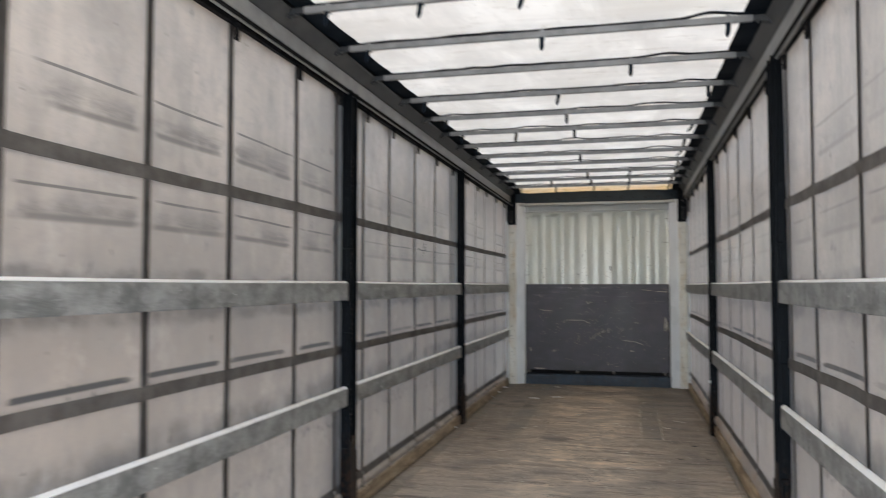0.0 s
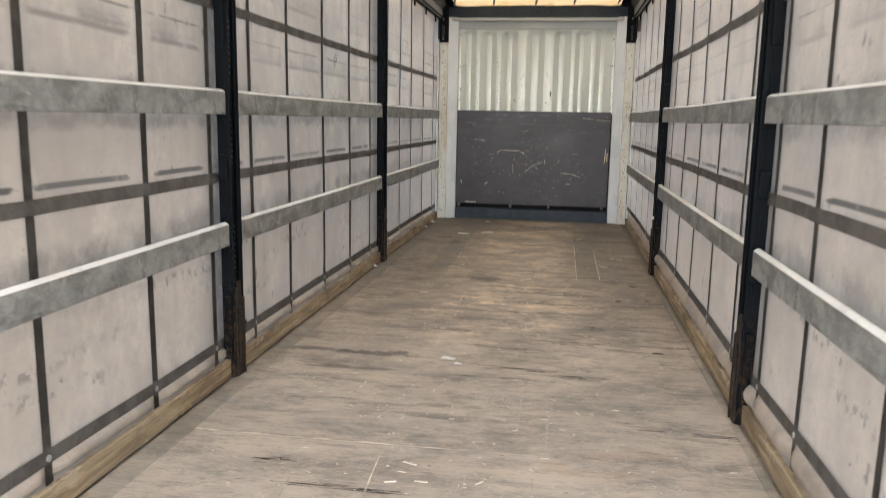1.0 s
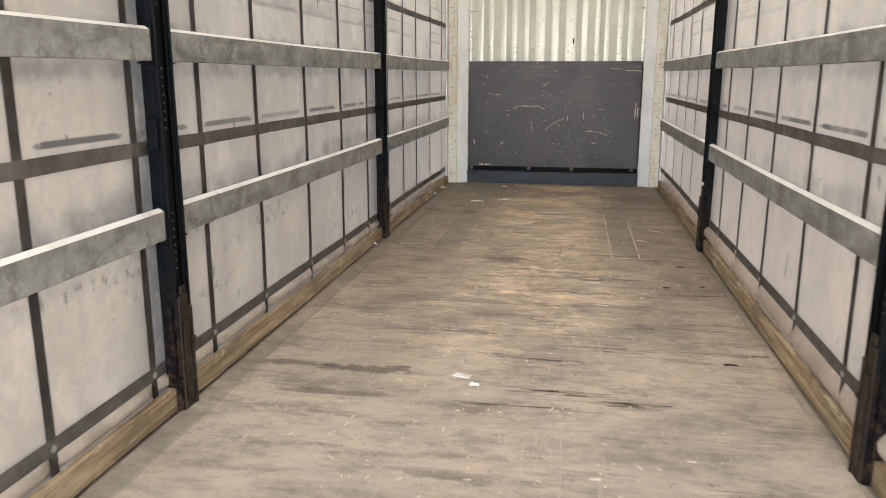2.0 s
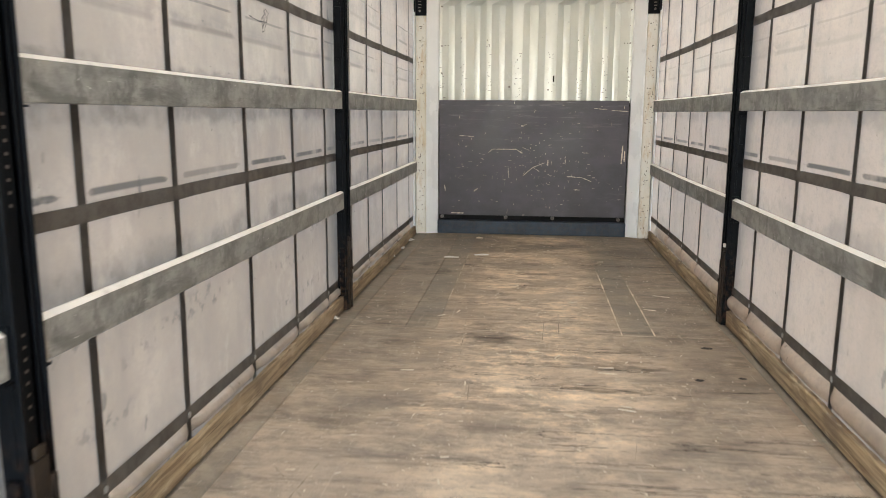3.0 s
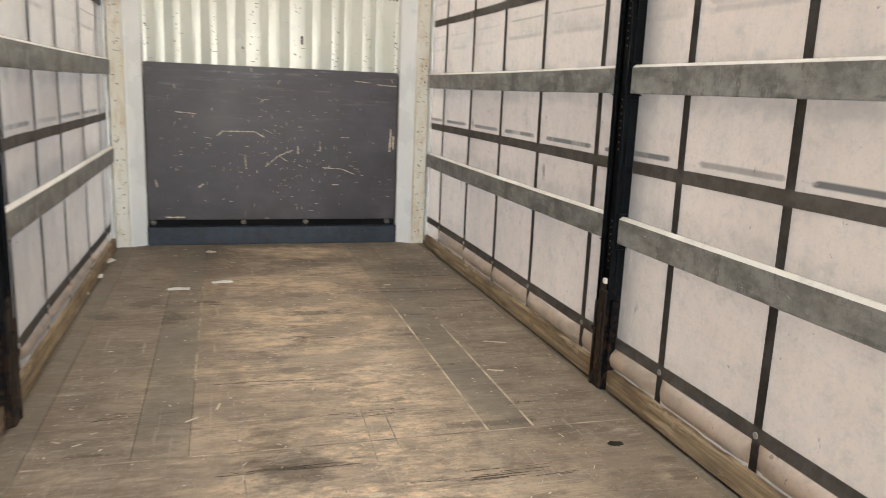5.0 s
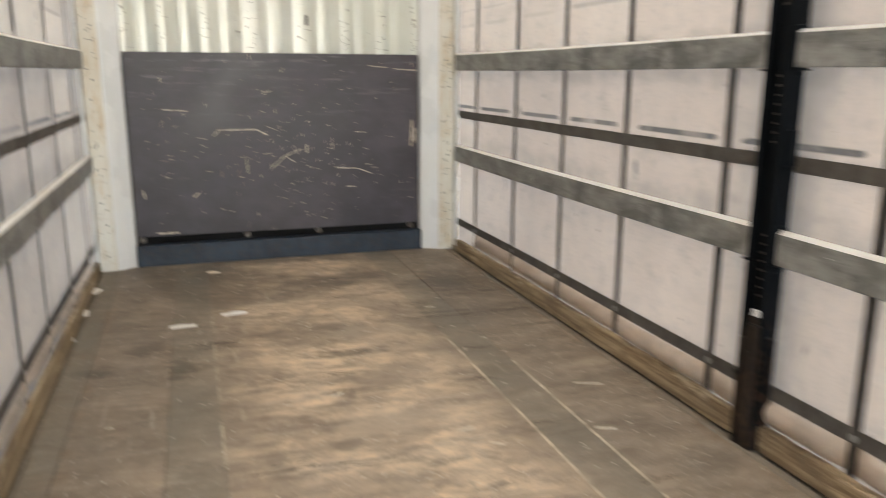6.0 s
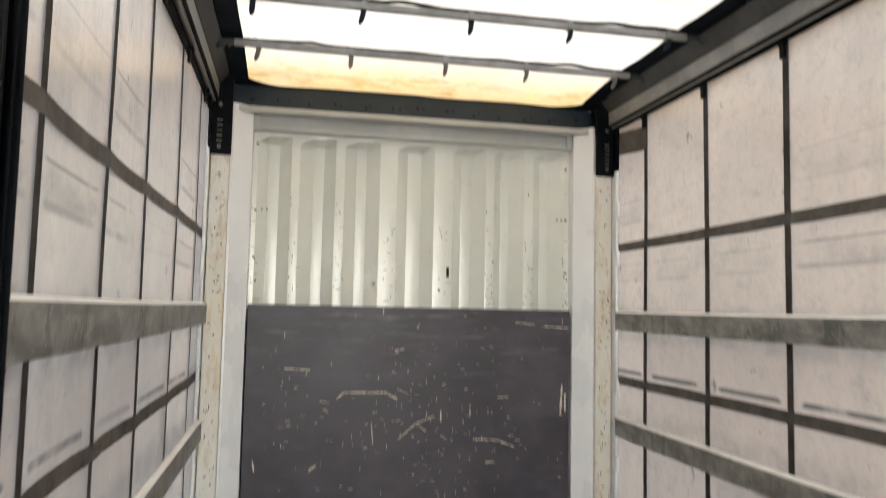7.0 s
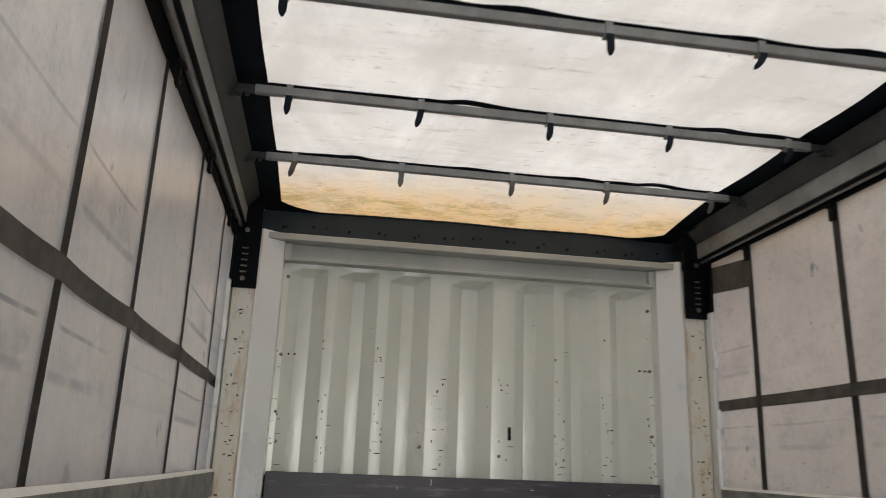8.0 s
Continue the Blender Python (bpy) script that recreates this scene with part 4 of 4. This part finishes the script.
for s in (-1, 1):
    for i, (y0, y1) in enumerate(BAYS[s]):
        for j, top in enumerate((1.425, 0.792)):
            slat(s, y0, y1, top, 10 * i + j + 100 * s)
        ob = thing("floor_batten", (s * 1.226, y0, 0.024), "weathered yellow-brown wooden batten along the floor edge", "batten", "battens along the floor edges")
        bm = bmesh.new()
        L, rnd = y1 - y0, random.Random(31 * i + s)
        prof = ((-0.0125, -0.020), (-0.0140, 0.066), (-0.0085, 0.074), (0.0085, 0.075), (0.0125, 0.068), (0.0125, -0.020))
        rings = []
        for k in range(61):
            t = k / 60
            dx, dz = rnd.uniform(-0.0018, 0.0018), 0.004 * noise.noise((5.0 * t * L, 3.0 * i, s)) + rnd.uniform(-0.0022, 0.0022)
            rings.append([bm.verts.new((x + dx, -0.015 + (L + 0.03) * t, z + (dz if z > 0.03 else 0))) for x, z in prof])
        for a, c in zip(rings, rings[1:]):
            for k in range(6):
                bm.faces.new((a[k], c[k], c[(k + 1) % 6], a[(k + 1) % 6]))
        bm.faces.new(rings[0]), bm.faces.new(list(reversed(rings[-1])))
        bmesh.ops.recalc_face_normals(bm, faces=bm.faces)
        part("plank", bm, BATTEN, ob)
        # added black strip: the shadow gap under the batten, also its rest
        bm = bmesh.new()
        box(bm, s * 0.004, s * 0.011, 0.01, L - 0.01, -0.036, -0.0195)
        part("support_strip", bm, TRACK, ob, "added black strip for the shadow gap under the batten")

# ---- front wall ----
front = thing("wall_front", (0, 0, 0), "cream corrugated steel front wall with dark plywood kickboard", "front wall", kind="structure")
# crests stand proud, troughs lie back; slopes join them
CRESTS = ((-1.02, -0.968), (-0.769, -0.719), (-0.504, -0.448), (-0.231, -0.123), (0.11, 0.23), (0.443, 0.498), (0.694, 0.756), (0.968, 1.02))
TROUGHS = ((-0.907, -0.841), (-0.635, -0.572), (-0.373, -0.31), (-0.053, 0.035), (0.293, 0.36), (0.554, 0.607), (0.816, 0.873))
DEEP = 0.06
prof = []
for k, (x0, x1) in enumerate(CRESTS):
    prof += [(x0, 0.0), (x1, 0.0)]
    if k < len(TROUGHS):
        prof += [(TROUGHS[k][0], DEEP), (TROUGHS[k][1], DEEP)]
bm = bmesh.new()
for (xa, ya), (xb, yb) in zip(prof, prof[1:]):
    # flats are pressed slightly round, slopes are straight
    n, bulge = (8, 0.028 * (xb - xa)) if ya == yb and xb - xa > 0.02 else (1, 0.0)
    cols = []
    for i in range(n + 1):
        u = i / n
        px, py = xa + (xb - xa) * u, ya + (yb - ya) * u - bulge * 4 * u * (1 - u)
        cols.append([bm.verts.new((px, 10.935 + py, z)) for z in (1.30, 1.7, 2.1, 2.385, 2.395)] + [bm.verts.new((px, 10.935 + 0.15 * py, 2.432)), bm.verts.new((px, 10.935, 2.475))])
    for a, b in zip(cols, cols[1:]):
        for k in range(4):
            bm.faces.new((a[k], b[k], b[k + 1], a[k + 1])).smooth = True
        for k in (4, 5):
            bm.faces.new((a[k], b[k], b[k + 1], a[k + 1]))
part("corrugated_panel", bm, WHITE, front, "cream gloss-painted corrugated steel panel, chipped")
bm = bmesh.new()
box(bm, -1.32, 1.32, 11.0, 11.04, -0.16, 2.84)
part("back_plate", bm, WHITE, front)
bm = bmesh.new()
box(bm, -0.995, 0.99, 10.898, 10.933, 2.452, 2.544)
part("top_trim", bm, TRIM, front, "grey-white painted steel strip under the ledge")
bm = bmesh.new()
box(bm, -0.962, 0.957, 10.866, 10.897, 2.452, 2.470, 0.004)
part("trim_lip", bm, TRIM, front, "white painted lower lip of the trim")
for x0, x1 in ((-0.998, -0.963), (0.958, 0.994)):
    bm = bmesh.new()
    box(bm, x0, x1, 10.868, 10.897, 2.450, 2.541, 0.003)
    part("trim_end", bm, TRIM, front, "white painted end piece of the trim")
bm = bmesh.new()
box(bm, -1.125, 1.125, 10.815, 10.93, 2.546, 2.580, 0.005)
part("ledge", bm, TRIM, front, "white painted steel ledge")
bm = bmesh.new()
box(bm, -1.31, 1.31, 10.935, 10.998, 2.589, 2.83)
part("header", bm, HEADER, front, "slate blue steel header beam")
rnd = random.Random(8)
for k in range(13):
    for d, r in ((0.0, 0.0085), (rnd.uniform(0.03, 0.06), 0.006)):
        if d and rnd.random() < 0.25:
            continue
        bm = bmesh.new()
        hx, hz = -1.03 + 0.172 * k + d + rnd.uniform(-0.012, 0.012), 2.652 + rnd.uniform(-0.012, 0.012)
        rod(bm, (hx, 10.929, hz), (hx, 10.936, hz), r, 8)
        part("rivet", bm, HOLE, front)
bm = bmesh.new()
box(bm, -0.99, 0.985, 10.88, 10.905, 0.20, 1.42, 0.002)
board = part("kickboard", bm, BOARD, front, "dark brown phenolic plywood board, scratched")
# black sheet put behind the board to darken the gap below it
bm = bmesh.new()
box(bm, -1.0, 1.0, 10.915, 10.930, 0.0, 1.40)
part("dark_backing", bm, TRACK, front)
bm = bmesh.new()
box(bm, -1.0, 1.0, 10.845, 10.93, 0.0, 0.145, 0.006)
part("kick_plate", bm, BLUE, front, "worn blue-grey steel kick plate")
for bx in (-0.955, -0.265, 0.235, 0.925):
    bm = bmesh.new()
    rod(bm, (bx, 10.872, 0.178), (bx, 10.925, 0.178), 0.019, 12)
    part("bolt", bm, BOLT, front, "dull round bolt head")
for s in (-1, 1):
    ob = bmesh.new()
    prism_pts = [(s * 0.995, 10.93), (s * 1.0, 10.868), (s * 1.105, 10.80), (s * 1.118, 10.80), (s * 1.118, 10.93)]
    a = [ob.verts.new((px, py, 0.0)) for px, py in prism_pts]
    b = [ob.verts.new((px, py, 2.588 if k else 2.588)) for k, (px, py) in enumerate(prism_pts)]
    ob.faces.new(a), ob.faces.new(list(reversed(b)))
    for k in range(len(a)):
        ob.faces.new((a[k], b[k], b[(k + 1) % len(a)], a[(k + 1) % len(a)]))
    bmesh.ops.recalc_face_normals(ob, faces=ob.faces)
    part("pillar_panel", ob, PILLAR, front, "smooth white pillar panel")
    bm = bmesh.new()
    box(bm, s * 1.119, s * 1.225, 10.775, 10.93, 0.0, 2.30, 0.008)
    part("corner_pillar", bm, OLDPILLAR, front, "yellowed chipped corner pillar")
    bm = bmesh.new()
    box(bm, s * 1.228, s * 1.247, 10.72, 10.93, 0.03, 2.34, 0.006)
    for zc in (0.5, 0.95, 1.35, 1.75, 2.05):
        box(bm, s * 1.222, s * 1.242, 10.69, 10.72, zc - 0.05, zc + 0.05, 0.006)
    part("side_flange", bm, PILLAR, front, "white hinge flange")
    bm = bmesh.new()
    box(bm, s * 1.112, s * 1.235, 10.755, 10.774, 2.27, 2.82, 0.003)
    box(bm, s * 1.222, s * 1.235, 10.69, 10.755, 2.30, 2.62, 0.003)
    br = part("corner_bracket", bm, POST, front, "black steel corner bracket")
    for k in range(5):
        bm = bmesh.new()
        box(bm, s * 1.165, s * 1.195, 10.750, 10.756, 2.345 + 0.03 * k, 2.352 + 0.03 * k)
        part("slot", bm, BOLT, br, "bright slot")
    bm = bmesh.new()
    rod(bm, (s * 1.18, 10.748, 2.315), (s * 1.18, 10.757, 2.315), 0.012, 12)
    rod(bm, (s * 1.18, 10.748, 2.56), (s * 1.18, 10.757, 2.56), 0.012, 12)
    part("bracket_bolt", bm, BOLT, br)

# ---- marks on the front wall ----
SCRATCHES = (
    (0.0065, (-0.46, 0.87), (-0.42, 0.91), (-0.17, 0.91), (-0.1, 0.87)),
    (0.0039, (-0.77, 1.05), (-0.62, 1.04)),
    (0.0026, (-0.56, 0.86), (-0.5, 0.85)),
    (0.0039, (-0.09, 0.63), (0.01, 0.72), (0.13, 0.77)),
    (0.0026, (0.02, 0.72), (0.08, 0.68)),
    (0.0065, (0.17, 0.8), (0.17, 0.74)),
    (0.0039, (0.37, 0.63), (0.53, 0.62), (0.63, 0.58)),
    (0.0039, (0.63, 1.34), (0.76, 1.33)),
    (0.0039, (0.81, 1.32), (0.98, 1.31)),
    (0.0039, (-0.25, 0.73), (-0.24, 0.61)),
    (0.0052, (-0.93, 0.52), (-0.92, 0.46)),
    (0.0078, (-0.86, 0.22), (-0.72, 0.22)),
    (0.0078, (0.94, 0.96), (0.93, 0.77)),
    (0.0078, (0.96, 0.9), (0.96, 0.79)),
    (0.0039, (0.45, 0.49), (0.51, 0.49)),
    (0.0026, (-0.1, 0.93), (-0.03, 0.9)),
    (0.0039, (-0.12, 1.16), (-0.06, 1.17)),
    (0.0052, (-0.57, 0.49), (-0.61, 0.46)),
    (0.0039, (0.35, 0.84), (0.35, 0.76)),
    (0.0026, (0.52, 0.88), (0.59, 0.88)),
)


def ribbon(bm, pts, width, y, rnd):
    """A thin ragged mark along points in x and z, on the face at y."""
    for (x0, z0), (x1, z1) in zip(pts, pts[1:]):
        n = max(2, round(math.hypot(x1 - x0, z1 - z0) / 0.012))
        d = Vector((x1 - x0, z1 - z0)).normalized()
        a = []
        for i in range(n + 1):
            t = i / n
            w = width * rnd.uniform(0.35, 1.1) / 2
            cx, cz = x0 + (x1 - x0) * t + rnd.uniform(-0.001, 0.001), z0 + (z1 - z0) * t + rnd.uniform(-0.001, 0.001)
            a.append((bm.verts.new((cx - d.y * w, y, cz + d.x * w)), bm.verts.new((cx + d.y * w, y, cz - d.x * w))))
        for p, q in zip(a, a[1:]):
            bm.faces.new((p[0], q[0], q[1], p[1]))
    return bm


rnd = random.Random(12)
for w, *pts in SCRATCHES:
    part("scratch", ribbon(bmesh.new(), pts, 2.0 * w, 10.8785, rnd), SCRATCH, board, "pale scratch down to the wood")
bm = bmesh.new()
for k in range(210):
    x, z = rnd.choice((rnd.uniform(-0.95, 0.95), rnd.gauss(0.05, 0.3))), rnd.choice((rnd.uniform(0.25, 1.38), rnd.gauss(0.72, 0.15)))
    if abs(x) > 0.95 or not 0.24 < z < 1.39:
        continue
    up = rnd.random() < 0.5
    l = rnd.uniform(0.006, 0.03)
    ribbon(bm, [(x, z), (x + (rnd.uniform(-0.003, 0.003) if up else l), z + (l if up else rnd.uniform(-0.003, 0.003)))], rnd.uniform(0.0015, 0.0055), 10.8788, rnd)
tagged(part("nick_marks", bm, SCRATCH, board), "many small pale nicks", kind="stuff")

ridges = [(a + b) / 2 for a, b in CRESTS[1:-1]] + [-0.985, 0.98]
bm = bmesh.new()
for k in range(140):
    x = rnd.choice(ridges) + rnd.choice((-0.02, 0.0, 0.022)) + rnd.uniform(-0.007, 0.007)
    z = 1.44 + abs(rnd.gauss(0, 0.32))
    if z > 2.4:
        continue
    kind = rnd.random()
    flat = kind < 0.25
    l = rnd.uniform(0.010, 0.035) if flat else rnd.uniform(0.004, 0.016)
    ribbon(bm, [(x, z), (x + (l if flat else 0.001), z + (0.001 if flat else l))], rnd.uniform(0.003, 0.005) if flat else rnd.uniform(0.004, 0.010), 10.9318, rnd)
tagged(part("paint_chips", bm, KNOT, front), "many small dark paint chips", kind="stuff")
bm = bmesh.new()
for s in (-1, 1):
    for k in range(60):
        x, z = s * rnd.uniform(1.135, 1.205), rnd.uniform(0.1, 2.22)
        flat = rnd.random() < 0.5
        l = rnd.uniform(0.004, 0.018)
        ribbon(bm, [(x, z), (x + (l if flat else 0.001), z + (0.001 if flat else l))], rnd.uniform(0.004, 0.012), 10.7735, rnd)
tagged(part("pillar_chips", bm, KNOT, front), "many small dark paint chips", kind="stuff")
bm = bmesh.new()
box(bm, 0.196, 0.212, 10.925, 10.9345, 1.61, 1.675, 0.003)
part("drain_slot", bm, HOLE, front, "dark worn slot")
for x, z in ((-0.972, 2.38), (-0.972, 1.98), (-0.972, 1.70), (-0.935, 1.985), (-0.905, 1.985), (0.972, 2.33), (0.972, 2.0), (0.972, 1.66), (0.945, 2.0), (0.915, 2.0), (-0.255, 1.56), (0.15, 1.53), (0.16, 1.86)):
    bm = bmesh.new()
    rod(bm, (x, 10.925, z), (x, 10.937, z), 0.0085 if abs(x) > 0.96 or z < 1.6 else 0.005, 10)
    part("screw", bm, BOLT if abs(x) > 0.96 or z < 1.6 else HOLE, front)

# ---- loose things on the floor ----
def scrap(name, x, y, turn, l, w, material, label, category, seed, curl=0.006, z=0.0022, tip=0):
    rnd = random.Random(seed)
    ob = tagged(link_mesh(name, scrap_mesh(l, w, curl, rnd), material), label, category)
    ob.matrix_world = pose(x, y, z, 0, tip, turn)
    return ob


def scrap_mesh(l, w, curl, rnd):
    bm = bmesh.new()
    us, vs = grid(-l / 2, l / 2, l / 6), grid(-w / 2, w / 2, w / 3)
    ph = rnd.uniform(0, 6)
    top = sheet(bm, us, vs, lambda u, v: (u + rnd.uniform(-0.002, 0.002), v + rnd.uniform(-0.002, 0.002), 0.001 + curl * (0.5 + 0.5 * math.sin(7 * u / l + 3 * v / w + ph))))
    low = sheet(bm, us, vs, lambda u, v: (u, v, 0.0))
    rim = [(i, 0) for i in range(len(us))] + [(len(us) - 1, j) for j in range(1, len(vs))] + [(i, len(vs) - 1) for i in range(len(us) - 2, -1, -1)] + [(0, j) for j in range(len(vs) - 2, 0, -1)]
    for (a, c), (d, e) in zip(rim, rim[1:] + rim[:1]):
        bm.faces.new((low[a][c], low[d][e], top[d][e], top[a][c]))
    bmesh.ops.recalc_face_normals(bm, faces=bm.faces)
    return bm


scrap("paper_strip", -0.703, 9.45, 2, 0.13, 0.055, PAPER, "white paper strip lying flat on the floor", "paper scrap", 1)
scrap("paper_strip", -0.44, 9.60, 8, 0.13, 0.05, PAPER, "cream paper strip lying on the floor", "paper scrap", 2)
scrap("crumpled_paper", -0.185, 4.79, -15, 0.075, 0.035, PAPER, "small torn white paper on the worn floor", "paper scrap", 3, 0.004)
scrap("crumpled_paper", -0.12, 4.70, 10, 0.04, 0.015, PAPER, "small torn white paper on the worn floor", "paper scrap", 4, 0.01)
# white pieces stand for daylight showing under the left curtain
for k, (x, y) in enumerate(((-1.205, 10.24), (-1.215, 9.80), (-1.225, 9.36), (-1.205, 7.23))):
    scrap("paper_shred", x, y, 70 + 25 * k, (0.10, 0.11, 0.06, 0.05)[k], (0.05, 0.05, 0.03, 0.02)[k], PAPER, "white piece standing for a light gap beside the wooden batten", "paper scrap", 10 + k, 0.012, 0.014, 0)
scrap("cardboard_piece", -0.52, 10.55, 5, 0.07, 0.04, CHIP, "pale cardboard bit near the front wall", "cardboard scrap", 21, 0.01)


def splinter(x, y, turn, l, w, seed):
    rnd = random.Random(seed)
    bm = bmesh.new()
    a = [bm.verts.new(v) for v in ((-l / 2, -w / 3, 0), (l * 0.45, -w / 2, 0), (l / 2, w / 4, 0), (-l * 0.4, w / 2, 0))]
    f = bm.faces.new(a)
    r = bmesh.ops.extrude_face_region(bm, geom=[f])
    bmesh.ops.translate(bm, verts=[v for v in r["geom"] if isinstance(v, bmesh.types.BMVert)], vec=(0, 0, 0.0035))
    ob = tagged(link_mesh("wood_splinter", bm, CHIP), "pale wood splinter on the brown plywood floor", "splinter", "splinters on the floor")
    ob.matrix_world = pose(x, y, 0.0006, 0, 0, turn)


for k, (x, y, turn, l) in enumerate(((0.156, 6.67, 70, 0.075), (0.40, 6.52, 5, 0.085), (0.03, 6.74, 10, 0.05), (0.80, 7.75, -20, 0.08), (0.44, 5.95, -15, 0.08), (-0.10, 8.35, 30, 0.06), (-0.46, 7.55, 80, 0.06), (0.30, 7.9, 15, 0.07), (0.62, 9.4, 5, 0.05), (-0.3, 6.2, 100, 0.05))):
    splinter(x, y, turn, l, 0.012, k)
rnd = random.Random(77)
bm = bmesh.new()
for k in range(900):
    x, y = max(-1.15, min(1.15, rnd.gauss(0, 0.6))), rnd.uniform(1.5, 10.7)
    l, w, a = rnd.uniform(0.003, 0.011) + 0.026 * rnd.random() ** 4, rnd.uniform(0.002, 0.0055), rnd.uniform(0, 6.28)
    m = Matrix.Translation((x, y, 0.0014)) @ Matrix.Rotation(a, 4, "Z") @ Matrix.Diagonal((l, w, 0.002, 1))
    bmesh.ops.create_cube(bm, size=1.0, matrix=m)
tagged(link_mesh("wood_crumbs", bm, CHIP), "tiny pale wood crumbs strewn over the floor", "debris", kind="stuff")


def blotch(name, x, y, l, w, seed, label, material=None):
    rnd = random.Random(seed)
    bm = bmesh.new()
    n = 26
    c = bm.verts.new((0, 0, 0.0))
    ring = [bm.verts.new((l / 2 * math.cos(6.283 * k / n) * rnd.uniform(0.75, 1.05), w / 2 * math.sin(6.283 * k / n) * rnd.uniform(0.6, 1.1), 0.0)) for k in range(n)]
    for k in range(n):
        bm.faces.new((c, ring[k], ring[(k + 1) % n]))
    ob = part(name, bm, material or KNOT, floor, label)
    ob.location = (x, y, 0.0012)


# a dark scribble on the cloth of the left side
loops = [(6.08, 1.712), (6.20, 1.700), (6.31, 1.706), (6.33, 1.752), (6.29, 1.765), (6.255, 1.69), (6.245, 1.655), (6.27, 1.662), (6.31, 1.715), (6.29, 1.745), (6.24, 1.715), (6.25, 1.672), (6.275, 1.70), (6.27, 1.765)]
bm = ribbon(bmesh.new(), loops, 0.006, 0.0, random.Random(8))
for v in bm.verts:
    v.co = (curtain_x(-1, v.co.x, v.co.z) + 0.007, v.co.x, v.co.z)
part("scribble", bm, KNOT, bpy.data.objects["wall_left"], "dark scribbled mark on the cloth")

rnd = random.Random(23)
dark, pale = bmesh.new(), bmesh.new()
for k in range(64):
    cy = rnd.choice((rnd.uniform(2.4, 10.2), rnd.gauss(6.5, 0.7), rnd.gauss(5.4, 0.7), rnd.gauss(8.9, 0.5)))
    cx, long, deep = max(-0.95, min(1.0, rnd.gauss(0.1, 0.6))), rnd.uniform(0.08, 0.28), rnd.uniform(0.012, 0.045)
    for j in range(rnd.randint(6, 20)):
        x, y, l = cx + rnd.gauss(0, 0.5) * long, cy + rnd.gauss(0, 0.6) * deep, rnd.uniform(0.15, 0.8) * long
        ribbon(dark, [(x, y), (x + l, y + rnd.gauss(0, 0.02) * l)], rnd.uniform(0.0015, 0.0075), 0.0, rnd)
for k in range(170):
    x, y = max(-1.05, min(1.1, rnd.gauss(0.1, 0.55))), rnd.choice((rnd.uniform(2.2, 10.4), rnd.gauss(6.6, 0.8)))
    along = rnd.random() < 0.6
    l, turn = rnd.uniform(0.02, 0.20), rnd.gauss(0, 0.08) if along else rnd.uniform(0.8, 2.4)
    ribbon(pale, [(x, y), (x + l * math.cos(turn), y + l * math.sin(turn))], rnd.uniform(0.001, 0.005) if along else rnd.uniform(0.001, 0.003), 0.0, rnd)
for bm, material, z, label in ((dark, RUBMARK, 0.0008, "thin dark rubs along the veneer"), (pale, SEAM, 0.0010, "fine pale scrapes in the plywood")):
    bmesh.ops.transform(bm, matrix=Matrix(((1, 0, 0, 0), (0, 0, 1, 0), (0, 1, 0, z), (0, 0, 0, 1))), verts=bm.verts)
    bmesh.ops.reverse_faces(bm, faces=bm.faces)
    tagged(part("tread_marks", bm, material, floor), label, kind="stuff")

blotch("knot_hole", 0.99, 6.93, 0.075, 0.05, 1, "dark knot hole in the plywood")
blotch("knot_hole", 1.06, 6.44, 0.05, 0.03, 4, "dark knot hole in the plywood")
blotch("knot_hole", 0.84, 6.39, 0.055, 0.04, 2, "dark knot hole in the plywood")
blotch("knot_hole", 0.98, 5.12, 0.075, 0.035, 3, "dark knot hole in the plywood")


# ---- scuffs on the floor ----
SCUFFS = (
    (0.006, (-0.81, 4.90), (-0.77, 5.28)), (0.005, (-0.92, 5.23), (-0.76, 5.03)), (0.007, (-0.27, 3.51), (-0.25, 3.18)), (0.006, (-0.55, 3.28), (-0.53, 3.05)),
    (0.004, (-0.28, 6.19), (-0.27, 5.97)), (0.004, (-0.40, 7.59), (-0.36, 6.50)), (0.004, (0.10, 7.47), (0.08, 6.96)), (0.006, (0.19, 7.55), (0.18, 7.08)),
    (0.004, (-0.13, 3.50), (-0.06, 3.44)), (0.005, (0.33, 3.43), (0.33, 3.22)), (0.003, (-0.30, 4.35), (-0.22, 4.52)), (0.003, (0.62, 4.60), (0.66, 4.25)),
)
rnd = random.Random(91)
for w, *pts in SCUFFS:
    bm = ribbon(bmesh.new(), pts, 1.2 * w, 0.0, rnd)
    bmesh.ops.transform(bm, matrix=Matrix(((1, 0, 0, 0), (0, 0, 1, 0), (0, 1, 0, 0), (0, 0, 0, 1))), verts=bm.verts)
    ob = part("scuff", bm, JOINT if pts[0][1] < 4 else SEAM, floor, "pale scuff scraped into the plywood")
    ob.location = (0, 0, 0.0011)
for k, (x, y, turn, l) in enumerate(((0.37, 3.61, 0, 0.035), (-0.18, 3.31, 20, 0.045), (-0.07, 3.33, 0, 0.05), (-0.14, 3.47, -20, 0.06), (0.36, 4.01, 5, 0.035), (-0.54, 4.26, 80, 0.03), (0.68, 4.18, 0, 0.03), (-0.31, 5.39, 10, 0.035), (0.14, 3.36, 50, 0.04), (0.37, 7.76, -30, 0.05), (0.94, 8.15, -20, 0.12), (-0.56, 7.44, 40, 0.06), (-0.61, 6.36, 10, 0.07), (-0.32, 6.02, 0, 0.035), (0.44, 5.99, -15, 0.05), (0.18, 5.86, -10, 0.04), (0.40, 6.43, -5, 0.09))):
    splinter(x, y, turn, l, 0.008, 50 + k)
